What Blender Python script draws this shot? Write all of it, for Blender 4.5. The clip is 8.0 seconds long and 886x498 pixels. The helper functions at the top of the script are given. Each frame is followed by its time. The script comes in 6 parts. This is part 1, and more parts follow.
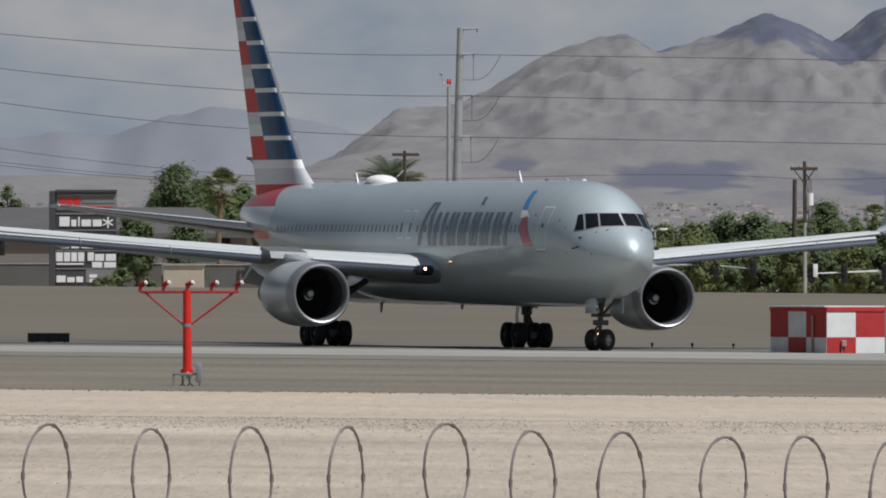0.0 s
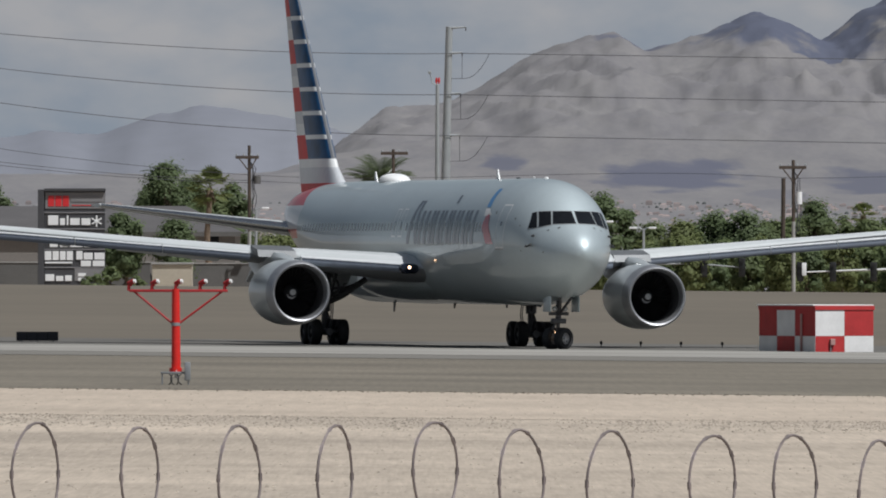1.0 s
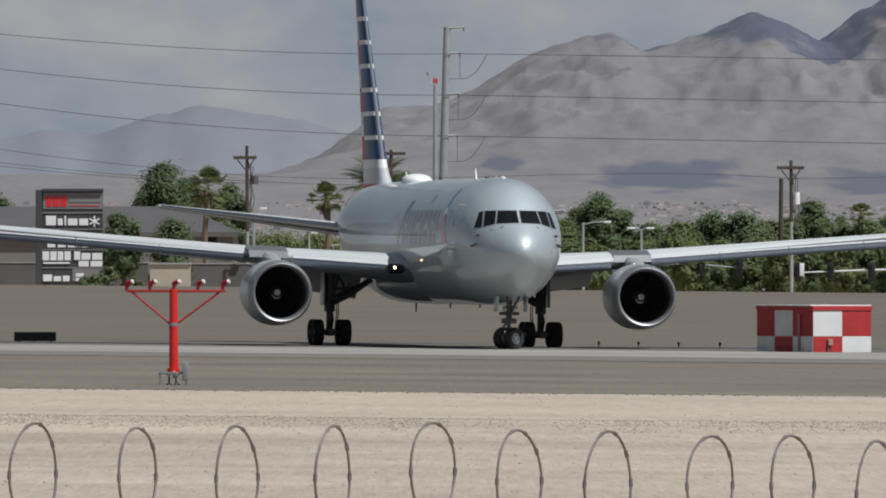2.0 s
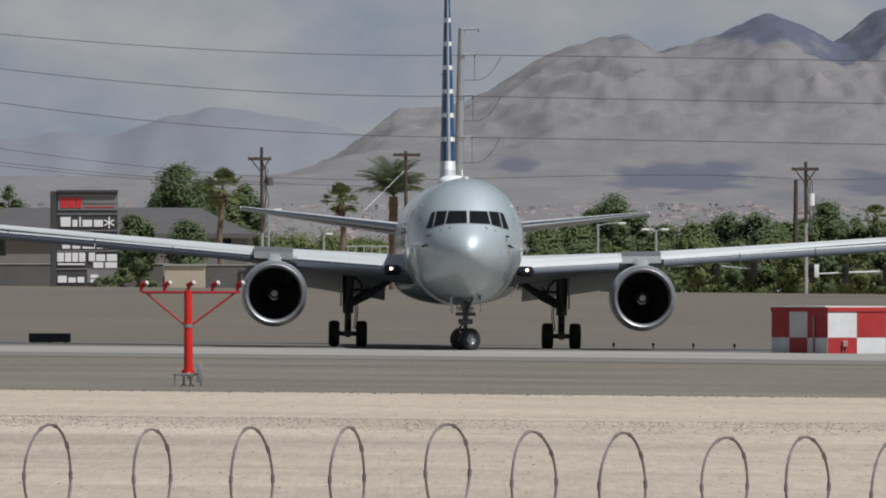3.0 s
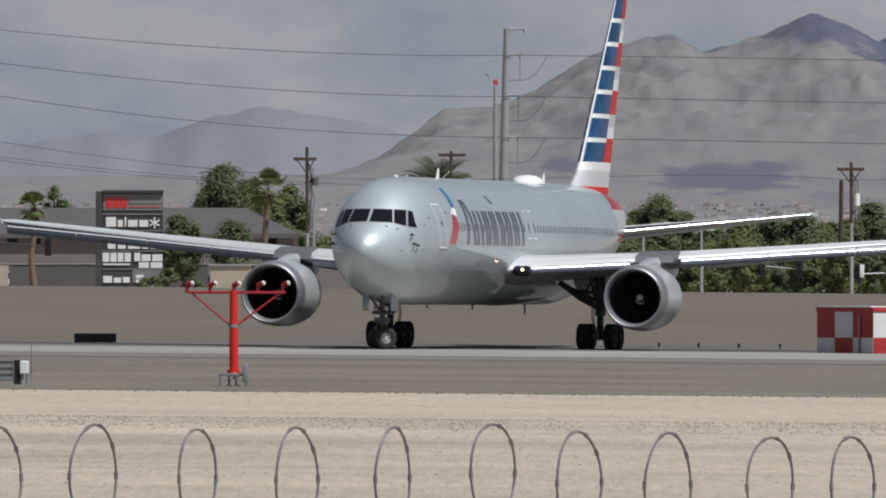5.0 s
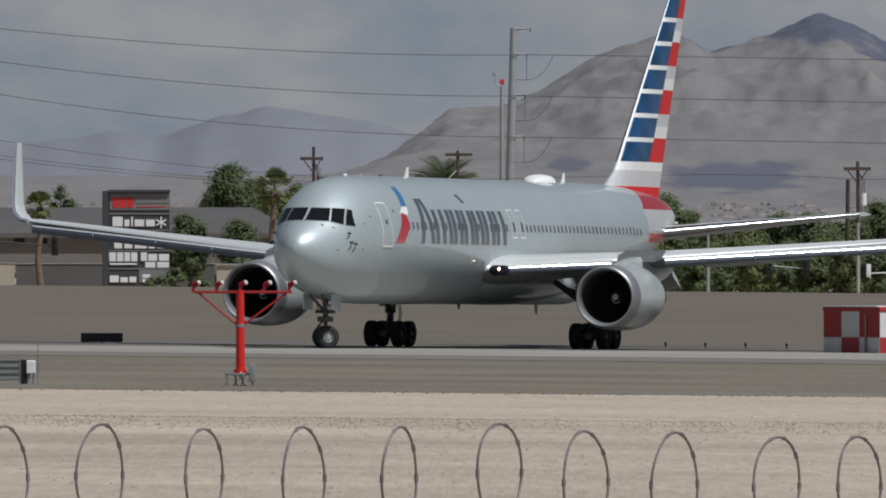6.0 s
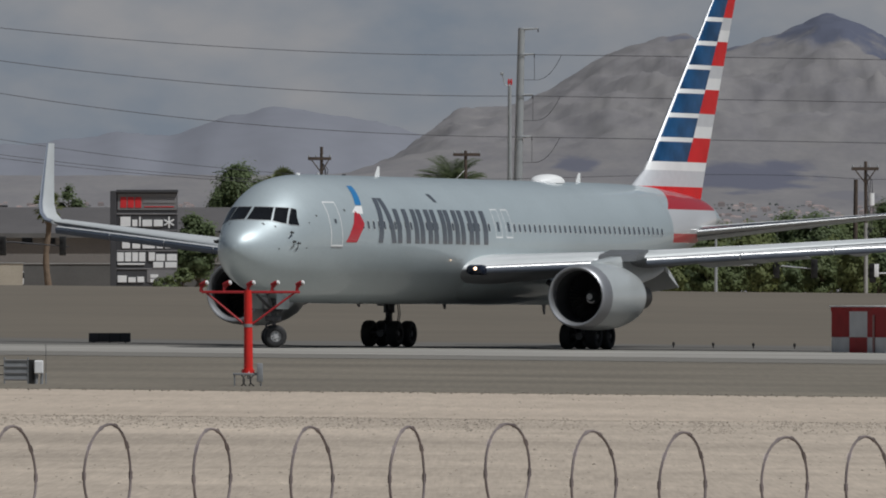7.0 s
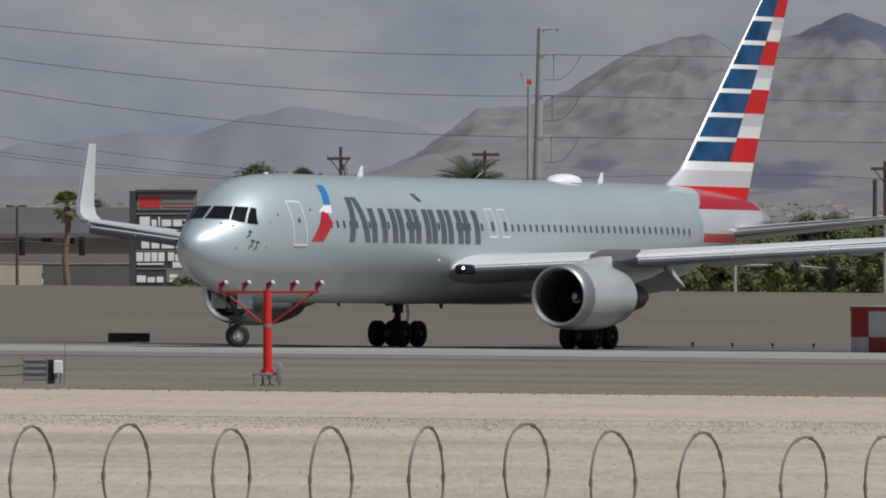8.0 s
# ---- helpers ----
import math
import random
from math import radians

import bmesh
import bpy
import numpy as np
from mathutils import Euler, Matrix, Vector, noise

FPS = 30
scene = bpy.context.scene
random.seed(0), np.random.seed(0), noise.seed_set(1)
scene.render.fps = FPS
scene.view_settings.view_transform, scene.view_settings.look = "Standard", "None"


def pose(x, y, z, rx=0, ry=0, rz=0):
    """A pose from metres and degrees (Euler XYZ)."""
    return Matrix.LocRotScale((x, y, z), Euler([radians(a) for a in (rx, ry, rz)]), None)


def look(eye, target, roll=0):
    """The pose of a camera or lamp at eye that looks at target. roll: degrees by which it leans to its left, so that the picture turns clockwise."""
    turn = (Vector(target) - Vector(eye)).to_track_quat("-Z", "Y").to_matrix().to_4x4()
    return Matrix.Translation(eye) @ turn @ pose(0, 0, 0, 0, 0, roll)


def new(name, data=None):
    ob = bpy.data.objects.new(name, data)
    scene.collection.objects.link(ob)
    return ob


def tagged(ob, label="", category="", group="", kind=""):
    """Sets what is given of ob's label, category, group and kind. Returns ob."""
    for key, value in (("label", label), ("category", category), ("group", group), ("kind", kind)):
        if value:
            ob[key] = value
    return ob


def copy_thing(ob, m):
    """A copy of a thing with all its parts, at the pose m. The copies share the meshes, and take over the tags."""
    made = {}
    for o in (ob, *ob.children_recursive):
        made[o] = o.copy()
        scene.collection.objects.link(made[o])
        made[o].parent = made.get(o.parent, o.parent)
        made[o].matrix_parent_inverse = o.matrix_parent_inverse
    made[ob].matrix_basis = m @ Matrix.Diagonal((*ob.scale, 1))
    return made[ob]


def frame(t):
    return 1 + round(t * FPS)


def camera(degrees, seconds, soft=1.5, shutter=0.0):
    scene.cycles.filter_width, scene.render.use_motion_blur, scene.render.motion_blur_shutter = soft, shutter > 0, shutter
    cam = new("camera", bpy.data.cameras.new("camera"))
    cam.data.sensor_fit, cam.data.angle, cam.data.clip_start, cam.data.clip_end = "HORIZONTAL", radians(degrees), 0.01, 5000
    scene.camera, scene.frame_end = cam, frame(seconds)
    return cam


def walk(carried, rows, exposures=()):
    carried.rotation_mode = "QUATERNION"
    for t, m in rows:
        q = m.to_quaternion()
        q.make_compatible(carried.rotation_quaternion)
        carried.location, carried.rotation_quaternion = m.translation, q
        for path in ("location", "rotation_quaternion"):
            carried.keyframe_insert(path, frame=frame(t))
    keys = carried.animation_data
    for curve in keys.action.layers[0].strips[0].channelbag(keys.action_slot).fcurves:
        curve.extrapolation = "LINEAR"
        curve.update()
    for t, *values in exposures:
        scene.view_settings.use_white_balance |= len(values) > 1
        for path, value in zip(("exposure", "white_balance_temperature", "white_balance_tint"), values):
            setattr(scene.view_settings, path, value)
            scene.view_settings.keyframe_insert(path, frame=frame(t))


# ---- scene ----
EYE = 2.85        # eye height over the taxiway
FALL = 0.0095     # the airfield falls gently to the east

# the camera stands on a tripod and pans: seconds, degrees of pan to the left, degrees of tilt
PAN = [(0.0, 0.0, 0.1385), (0.5, -0.0282, 0.1362), (1.0, -0.0469, 0.1330), (1.5, -0.0563, 0.1330), (1.7, -0.0570, 0.1332),
       (2.8, -0.0200, 0.1390), (3.0, 0.0047, 0.1397), (3.5, 0.0892, 0.1408), (4.0, 0.1315, 0.1400), (4.5, 0.1667, 0.1408),
       (6.0, 0.2207, 0.1385), (6.5, 0.2312, 0.1385), (7.0, 0.2535, 0.1385), (7.5, 0.2934, 0.1402), (8.0, 0.3333, 0.1385)]
cam = camera(3.6797, 8.0, soft=1.9)
walk(cam, [(t, pose(0, 0, EYE, 90 + tilt, 0, pan)) for t, pan, tilt in PAN],
     exposures=[(0.0, 0.0), (4.6, 0.0), (5.8, -0.17), (6.0, -0.26), (6.5, -0.42), (7.0, -0.41), (7.5, -0.30), (8.0, -0.22)])

# ---- light ----
SUN_EL, SUN_AZ = 58, 50          # height, and degrees to the right of straight behind the camera
sun_way = Vector((math.sin(radians(SUN_AZ)) * math.cos(radians(SUN_EL)),
                  -math.cos(radians(SUN_AZ)) * math.cos(radians(SUN_EL)), math.sin(radians(SUN_EL))))
sun = new("sun", bpy.data.lights.new("sun", "SUN"))
sun.data.energy, sun.data.angle, sun.data.color = 4.25, radians(0.6), (0.97, 0.985, 0.99)
sun.matrix_world = look(sun_way * 100, (0, 0, 0))

world = bpy.data.worlds.new("sky")
scene.world = world
world.use_nodes = True
wt = world.node_tree
sky = wt.nodes.new("ShaderNodeTexSky")
sky.sky_type, sky.sun_disc = "NISHITA", False
sky.sun_elevation, sky.sun_rotation = radians(SUN_EL), radians(180 - SUN_AZ)
sky.dust_density = 1.0
bg = wt.nodes["Background"]
bg.inputs["Strength"].default_value = 0.1
# broken cloud over a hazy blue: the clouds are flat streaks near the horizon
tc = wt.nodes.new("ShaderNodeTexCoord")
mp = wt.nodes.new("ShaderNodeMapping")
mp.inputs["Scale"].default_value = (70, 70, 130)
mp.inputs["Location"].default_value = (1.7, 0.0, 3.1)
cl = wt.nodes.new("ShaderNodeTexNoise")
cl.inputs["Scale"].default_value, cl.inputs["Detail"].default_value, cl.inputs["Roughness"].default_value = 1.0, 5, 0.5
ramp = wt.nodes.new("ShaderNodeValToRGB")
ramp.color_ramp.elements[0].position, ramp.color_ramp.elements[1].position = 0.38, 0.66
ramp.color_ramp.elements[0].color = (2.50, 2.96, 3.62, 1)
ramp.color_ramp.elements[1].color = (3.90, 3.95, 4.18, 1)
mix = wt.nodes.new("ShaderNodeMix")
mix.data_type = "RGBA"
# the haze and cloud thin out overhead
sepw = wt.nodes.new("ShaderNodeSeparateXYZ")
high = wt.nodes.new("ShaderNodeMapRange")
high.inputs[1].default_value, high.inputs[2].default_value = 0.03, 0.13
high.inputs[3].default_value, high.inputs[4].default_value = 0.88, 0.15
wt.links.new(tc.outputs["Generated"], sepw.inputs[0])
wt.links.new(sepw.outputs["Z"], high.inputs[0])
wt.links.new(high.outputs[0], mix.inputs[0])
wt.links.new(tc.outputs["Generated"], mp.inputs["Vector"])
wt.links.new(mp.outputs["Vector"], cl.inputs["Vector"])
wt.links.new(cl.outputs["Fac"], ramp.inputs["Fac"])
dim = wt.nodes.new("ShaderNodeVectorMath")
dim.operation = "SCALE"
dim.inputs["Scale"].default_value = 0.26
wt.links.new(sky.outputs["Color"], dim.inputs[0])
wt.links.new(dim.outputs["Vector"], mix.inputs[6])
wt.links.new(ramp.outputs["Color"], mix.inputs[7])
wt.links.new(mix.outputs[2], bg.inputs["Color"])


# ---- materials ----
def mat(name, base, rough=0.6, metal=0.0, vary=0.15, scale=3.0, fine=40.0, bump=0.0, coat=0.0, dark=None, glow=None, per_object=0.0):
    """Principled material: broad stains and fine grain on the base colour, fine relief."""
    m = bpy.data.materials.new(name)
    m.use_nodes = True
    nt = m.node_tree
    b = nt.nodes["Principled BSDF"]
    b.inputs["Roughness"].default_value = rough
    b.inputs["Metallic"].default_value = metal
    b.inputs["Coat Weight"].default_value, b.inputs["Coat Roughness"].default_value = coat, 0.07
    geo = nt.nodes.new("ShaderNodeTexCoord")
    big = nt.nodes.new("ShaderNodeTexNoise")
    big.inputs["Scale"].default_value, big.inputs["Detail"].default_value = scale, 6
    small = nt.nodes.new("ShaderNodeTexNoise")
    small.inputs["Scale"].default_value, small.inputs["Detail"].default_value = fine, 3
    for n in (big, small):
        nt.links.new(geo.outputs["Object"], n.inputs["Vector"])
    add = nt.nodes.new("ShaderNodeMath")
    add.operation = "MULTIPLY_ADD"
    nt.links.new(small.outputs["Fac"], add.inputs[0])
    add.inputs[1].default_value = 0.5
    nt.links.new(big.outputs["Fac"], add.inputs[2])
    rmp = nt.nodes.new("ShaderNodeValToRGB")
    rmp.color_ramp.elements[0].position, rmp.color_ramp.elements[1].position = 0.45, 1.05
    lo = dark or [c * (1 - vary) for c in base]
    hi = [min(1, c * (1 + vary)) for c in base]
    rmp.color_ramp.elements[0].color, rmp.color_ramp.elements[1].color = (*lo, 1), (*hi, 1)
    nt.links.new(add.outputs[0], rmp.inputs["Fac"])
    last = rmp.outputs["Color"]
    if per_object:
        info = nt.nodes.new("ShaderNodeObjectInfo")
        hsv = nt.nodes.new("ShaderNodeHueSaturation")
        mr = nt.nodes.new("ShaderNodeMapRange")
        mr.inputs[3].default_value, mr.inputs[4].default_value = 1 - per_object, 1 + per_object
        nt.links.new(info.outputs["Random"], mr.inputs[0])
        nt.links.new(mr.outputs[0], hsv.inputs["Value"])
        nt.links.new(last, hsv.inputs["Color"])
        last = hsv.outputs["Color"]
    nt.links.new(last, b.inputs["Base Color"])
    if bump:
        bp = nt.nodes.new("ShaderNodeBump")
        bp.inputs["Strength"].default_value, bp.inputs["Distance"].default_value = bump, 0.02
        nt.links.new(small.outputs["Fac"], bp.inputs["Height"])
        nt.links.new(bp.outputs["Normal"], b.inputs["Normal"])
    if glow:
        b.inputs["Emission Color"].default_value, b.inputs["Emission Strength"].default_value = (*glow[:3], 1), glow[3]
    return m


DIRT = mat("tan_dirt", (0.459, 0.383, 0.307), 0.95, scale=0.08, fine=2.0, vary=0.22)
GRAVEL = mat("brown_gravel", (0.134, 0.113, 0.086), 0.95, scale=0.06, fine=1.5, vary=0.10)
GRAVEL_NEAR = mat("grey_gravel", (0.175, 0.151, 0.117), 0.95, scale=0.06, fine=1.8, vary=0.16)
ASPHALT = mat("asphalt", (0.118, 0.110, 0.098), 0.9, scale=0.1, fine=6, vary=0.12)
EDGEPAVE = mat("grey_edge_paving", (0.166, 0.154, 0.135), 0.9, scale=0.1, fine=4, vary=0.12)
CONCRETE = mat("pale_concrete", (0.304, 0.287, 0.258), 0.9, scale=0.12, fine=3, vary=0.14)
SILVER = mat("silver_paint", (0.485, 0.55, 0.57), 0.48, 0.40, vary=0.05, scale=0.4, fine=6, coat=0.65)
SILVER.node_tree.nodes["Principled BSDF"].inputs["Coat Roughness"].default_value = 0.035
WINGGREY = mat("wing_grey_paint", (0.56, 0.58, 0.58), 0.4, 0.1, vary=0.06, scale=0.8, fine=9)
CHROME = mat("polished_metal", (0.62, 0.62, 0.61), 0.26, 1.0, vary=0.05, scale=1.5, fine=20)
LIPMETAL = mat("brushed_lip_metal", (0.40, 0.405, 0.42), 0.48, 0.8, vary=0.06, scale=2)
NACELLE = mat("nacelle_paint", (0.52, 0.55, 0.55), 0.32, 0.30, vary=0.05, scale=0.7, coat=0.25)
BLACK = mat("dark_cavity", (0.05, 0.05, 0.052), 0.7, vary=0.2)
FAN = mat("fan_blades", (0.045, 0.044, 0.046), 0.65, 0.1, vary=0.3, scale=4)
TYRE = mat("tyre_rubber", (0.024, 0.024, 0.025), 0.75, vary=0.3, scale=3)
GEAR = mat("gear_metal", (0.10, 0.10, 0.105), 0.5, 0.4, vary=0.3, scale=5)
RIM = mat("wheel_rim", (0.55, 0.55, 0.55), 0.4, 0.5, vary=0.15, scale=8)
GLASS = mat("cockpit_glass", (0.010, 0.011, 0.013), 0.12, vary=0.2)
GLASS.node_tree.nodes["Principled BSDF"].inputs["Specular IOR Level"].default_value = 0.22
LAMPGLASS = mat("dark_lamp_glass", (0.015, 0.02, 0.035), 0.12, vary=0.2)
SMALLGLOW = mat("small_glow", (0.8, 0.6, 0.4), 0.4, glow=(1.0, 0.62, 0.35, 5))
DARKWIN = mat("cabin_window_glass", (0.085, 0.095, 0.11), 0.12, vary=0.1, coat=0.9)
WHITE = mat("white_paint", (0.78, 0.78, 0.77), 0.45, vary=0.05, scale=1)
RED = mat("red_paint", (0.60, 0.013, 0.016), 0.45, vary=0.12, scale=1)
TITLE = mat("title_grey_paint", (0.085, 0.096, 0.112), 0.35, vary=0.06, coat=0.8)
BLUE = mat("blue_paint", (0.013, 0.062, 0.150), 0.4, vary=0.6, scale=0.9)
LOGOBLUE = mat("logo_blue_paint", (0.02, 0.20, 0.46), 0.35, vary=0.1, coat=0.8)
LOGORED = mat("logo_red_paint", (0.46, 0.012, 0.022), 0.35, vary=0.12, coat=0.8)
for painted in (TITLE, LOGOBLUE, LOGORED):
    painted.node_tree.nodes["Principled BSDF"].inputs["Coat Weight"].default_value = 0.85
    painted.node_tree.nodes["Principled BSDF"].inputs["Coat IOR"].default_value = 1.5
for painted in (RED, BLUE):
    painted.node_tree.nodes["Principled BSDF"].inputs["Specular IOR Level"].default_value = 0.2
LAMP = mat("landing_lamp", (0.9, 0.85, 0.7), 0.3, glow=(1.0, 0.66, 0.40, 7))
HOTMETAL = mat("burnt_exhaust_metal", (0.11, 0.10, 0.095), 0.45, 0.8, vary=0.3, scale=4)


def streaks(m, scale, strength, seed=0.0):
    """Long drag marks and tyre tracks that run along the field."""
    nt = m.node_tree
    b = nt.nodes["Principled BSDF"]
    src = b.inputs["Base Color"].links[0].from_socket
    tc = nt.nodes.new("ShaderNodeTexCoord")
    mp = nt.nodes.new("ShaderNodeMapping")
    mp.inputs["Scale"].default_value = scale
    mp.inputs["Location"].default_value = (seed, seed, 0)
    nz = nt.nodes.new("ShaderNodeTexNoise")
    nz.inputs["Scale"].default_value, nz.inputs["Detail"].default_value, nz.inputs["Roughness"].default_value = 1.0, 7, 0.62
    mr = nt.nodes.new("ShaderNodeMapRange")
    mr.inputs[1].default_value, mr.inputs[2].default_value = 0.35, 0.68
    mr.inputs[3].default_value, mr.inputs[4].default_value = 1 - strength, 1 + strength * 0.5
    hsv = nt.nodes.new("ShaderNodeHueSaturation")
    nt.links.new(tc.outputs["Object"], mp.inputs["Vector"])
    nt.links.new(mp.outputs["Vector"], nz.inputs["Vector"])
    nt.links.new(nz.outputs["Fac"], mr.inputs[0])
    nt.links.new(mr.outputs[0], hsv.inputs["Value"])
    nt.links.new(src, hsv.inputs["Color"])
    nt.links.new(hsv.outputs["Color"], b.inputs["Base Color"])


streaks(DIRT, (0.04, 0.06, 1), 0.15)
streaks(DIRT, (4.0, 0.20, 1), 0.12, 4.0)
streaks(DIRT, (16.0, 0.22, 1), 0.13, 7.0)
streaks(GRAVEL, (0.03, 0.012, 1), 0.08, 2.0)
streaks(GRAVEL_NEAR, (0.05, 0.04, 1), 0.22, 3.0)
streaks(GRAVEL_NEAR, (6.0, 0.12, 1), 0.12, 9.0)
streaks(CONCRETE, (0.05, 0.10, 1), 0.22, 5.0)


# ---- mesh helpers ----
def link(name, bm, material, parent=None, label="", smooth=True, m=None):
    me = bpy.data.meshes.new(name)
    bmesh.ops.recalc_face_normals(bm, faces=bm.faces)
    if smooth:
        for f in bm.faces:
            f.smooth = True
    bm.to_mesh(me)
    bm.free()
    for mm in (material if isinstance(material, (list, tuple)) else [material]):
        me.materials.append(mm)
    ob = new(name, me)
    if smooth:
        me.set_sharp_from_angle(angle=radians(38))
    if parent:
        ob.parent = parent
    if m is not None:
        ob.matrix_basis = m
    if label:
        ob["label"] = label
    return ob


def part(name, bm, material, parent, label="", smooth=True, m=None):
    return link(name, bm, material, parent, label, smooth, m)


def thing(name, label, category, m=None, group="", kind=""):
    ob = new(name)
    ob.empty_display_size = 0.2
    if m is not None:
        ob.matrix_basis = m
    return tagged(ob, label, category, group, kind)


def box(bm, x0, x1, y0, y1, z0, z1, bevel=0.0, mi=0):
    made = bmesh.ops.create_cube(bm, size=1)["verts"]
    for v in made:
        v.co = Vector(((x0 + x1) / 2 + v.co.x * (x1 - x0), (y0 + y1) / 2 + v.co.y * (y1 - y0), (z0 + z1) / 2 + v.co.z * (z1 - z0)))
    fs = {f for v in made for f in v.link_faces}
    for f in fs:
        f.material_index = mi
    if bevel:
        es = {e for v in made for e in v.link_edges}
        bmesh.ops.bevel(bm, geom=list(es), offset=bevel, segments=2, affect="EDGES", profile=0.5)
    return bm


def tube(bm, pts, radii, n=10, caps=True, mi=0):
    """A round bar through pts with a radius at each."""
    pts = [Vector(p) for p in pts]
    if not isinstance(radii, (list, tuple)):
        radii = [radii] * len(pts)
    rings = []
    ref = None
    for i, p in enumerate(pts):
        d = (pts[min(i + 1, len(pts) - 1)] - pts[max(i - 1, 0)]).normalized()
        if ref is None:
            ref = Vector((0, 0, 1)) if abs(d.z) < 0.9 else Vector((1, 0, 0))
        a = d.cross(ref).normalized()
        b = d.cross(a).normalized()
        ref = -b if b.dot(ref) < 0 else b
        ref = a.cross(d).normalized()
        rings.append([bm.verts.new(p + (a * math.cos(k * 2 * math.pi / n) + b * math.sin(k * 2 * math.pi / n)) * radii[i]) for k in range(n)])
    for r0, r1 in zip(rings, rings[1:]):
        for k in range(n):
            bm.faces.new((r0[k], r0[(k + 1) % n], r1[(k + 1) % n], r1[k])).material_index = mi
    if caps:
        bm.faces.new(rings[0][::-1]).material_index = mi
        bm.faces.new(rings[-1]).material_index = mi
    return bm


def loft(bm, rings, cap0=True, cap1=True, closed=True, mi=0):
    vs = [[bm.verts.new(p) for p in r] for r in rings]
    n = len(vs[0])
    for r0, r1 in zip(vs, vs[1:]):
        for k in range(n if closed else n - 1):
            bm.faces.new((r0[k], r0[(k + 1) % n], r1[(k + 1) % n], r1[k])).material_index = mi
    if cap0:
        bm.faces.new(vs[0][::-1]).material_index = mi
    if cap1:
        bm.faces.new(vs[-1]).material_index = mi
    return vs


def smoothstep(a, b, x):
    u = min(1, max(0, (x - a) / (b - a)))
    return u * u * (3 - 2 * u)


def gz(x, y):
    """Height of the ground."""
    xx = max(-70, min(70, x))
    rise = 2.30 * smoothstep(660, 1000, y) - 0.5 * smoothstep(1003, 1050, y)
    return -FALL * xx + rise


# ---- ground ----
def sheet(name, y0, y1, x0, x1, nx, ys, material, lift=0.0, label="", skew=0.0, wob=0.0):
    bm = bmesh.new()
    rows = []
    for j, y in enumerate(ys):
        row = []
        for i in range(nx + 1):
            x = x0 + (x1 - x0) * i / nx
            yy = y + skew * x
            if wob and j in (0, len(ys) - 1):
                yy += wob * (noise.noise(Vector((x * 0.23, y, 0))) + 0.5 * noise.noise(Vector((x * 0.9, y, 5))))
            row.append(bm.verts.new((x, yy, gz(x, yy) + lift)))
        rows.append(row)
    for r0, r1 in zip(rows, rows[1:]):
        for i in range(nx):
            bm.faces.new((r0[i], r0[i + 1], r1[i + 1], r1[i]))
    return tagged(link(name, bm, material), label, name.replace("_", " "), kind="structure")


FAR_YS = [-300, 0, 20, 60, 150, 300, 420, 520, 600, 640, 660, 690, 720, 760, 800, 840, 880, 920, 960, 985, 1000, 1006, 1015, 1030, 1050, 1100, 1400, 2000, 3000, 4800]
sheet("ground", 0, 0, -1500, 1500, 60, FAR_YS, DIRT, label="pale tan bare desert dirt with faint tyre tracks")
PALEDIRT = mat("graded_pink_dirt", (0.467, 0.386, 0.308), 0.95, scale=0.08, fine=2.0, vary=0.14)
streaks(PALEDIRT, (3.0, 0.12, 1), 0.10, 6.0)
streaks(PALEDIRT, (18.0, 0.2, 1), 0.08, 2.0)
sheet("graded_strip", 0, 0, -60, 60, 240, [286, 300, 330, 358], PALEDIRT, 0.006, "pale pinkish graded dirt strip", wob=2.0)
sheet("gravel_apron", 0, 0, -80, 80, 320, [353, 400, 450, 490, 505], GRAVEL_NEAR, 0.012, "grey brown gravel beside the taxiway", wob=1.2)
sheet("paved_edge", 0, 0, -80, 80, 320, [502, 515, 531], EDGEPAVE, 0.024, "grey paved edge strip beside the gravel", wob=0.5, skew=-0.15)
sheet("shoulder", 0, 0, -80, 80, 320, [529, 545, 560, 581], CONCRETE, 0.03, "pale concrete taxiway shoulder strip", wob=0.5, skew=-0.15)
sheet("taxiway", 0, 0, -80, 80, 40, [579, 600, 625, 645], ASPHALT, 0.02, "worn grey asphalt taxiway surface", skew=-0.15)
sheet("gravel_field", 0, 0, -120, 120, 320, [644, 660, 690, 720, 760, 800, 840, 880, 920, 960, 985, 1000, 1006, 1015, 1030, 1050, 1062], GRAVEL, 0.012, "dark brown gravel field rising to a low crest")
# ---- airliner ----
# local axes: x to the nose, y to the port wing, z up; the origin lies on the ground between the main gears
NOSE = 27.6
STATIONS = [  # distance aft of the nose, top, bottom, half width
    (0.50, 4.16, 4.04, 0.06), (0.56, 4.36, 3.84, 0.26), (0.68, 4.55, 3.65, 0.44), (0.94, 4.80, 3.37, 0.71), (1.36, 5.07, 3.04, 1.01),
    (1.86, 5.35, 2.76, 1.27), (2.35, 5.67, 2.55, 1.49), (2.85, 6.04, 2.39, 1.69), (3.4, 6.42, 2.26, 1.87), (4.2, 6.82, 2.13, 2.06),
    (5.2, 7.08, 1.98, 2.24), (6.6, 7.21, 1.89, 2.40), (8.5, 7.25, 1.86, 2.50), (11, 7.25, 1.85, 2.515), (36.5, 7.25, 1.87, 2.515),
    (39, 7.25, 2.12, 2.49), (42, 7.23, 2.65, 2.37), (45, 7.16, 3.35, 2.08), (48, 7.0, 4.1, 1.62), (50.5, 6.75, 4.75, 1.1),
    (52.5, 6.35, 5.25, 0.58), (53.7, 5.95, 5.6, 0.2)]
_s = np.array(STATIONS)


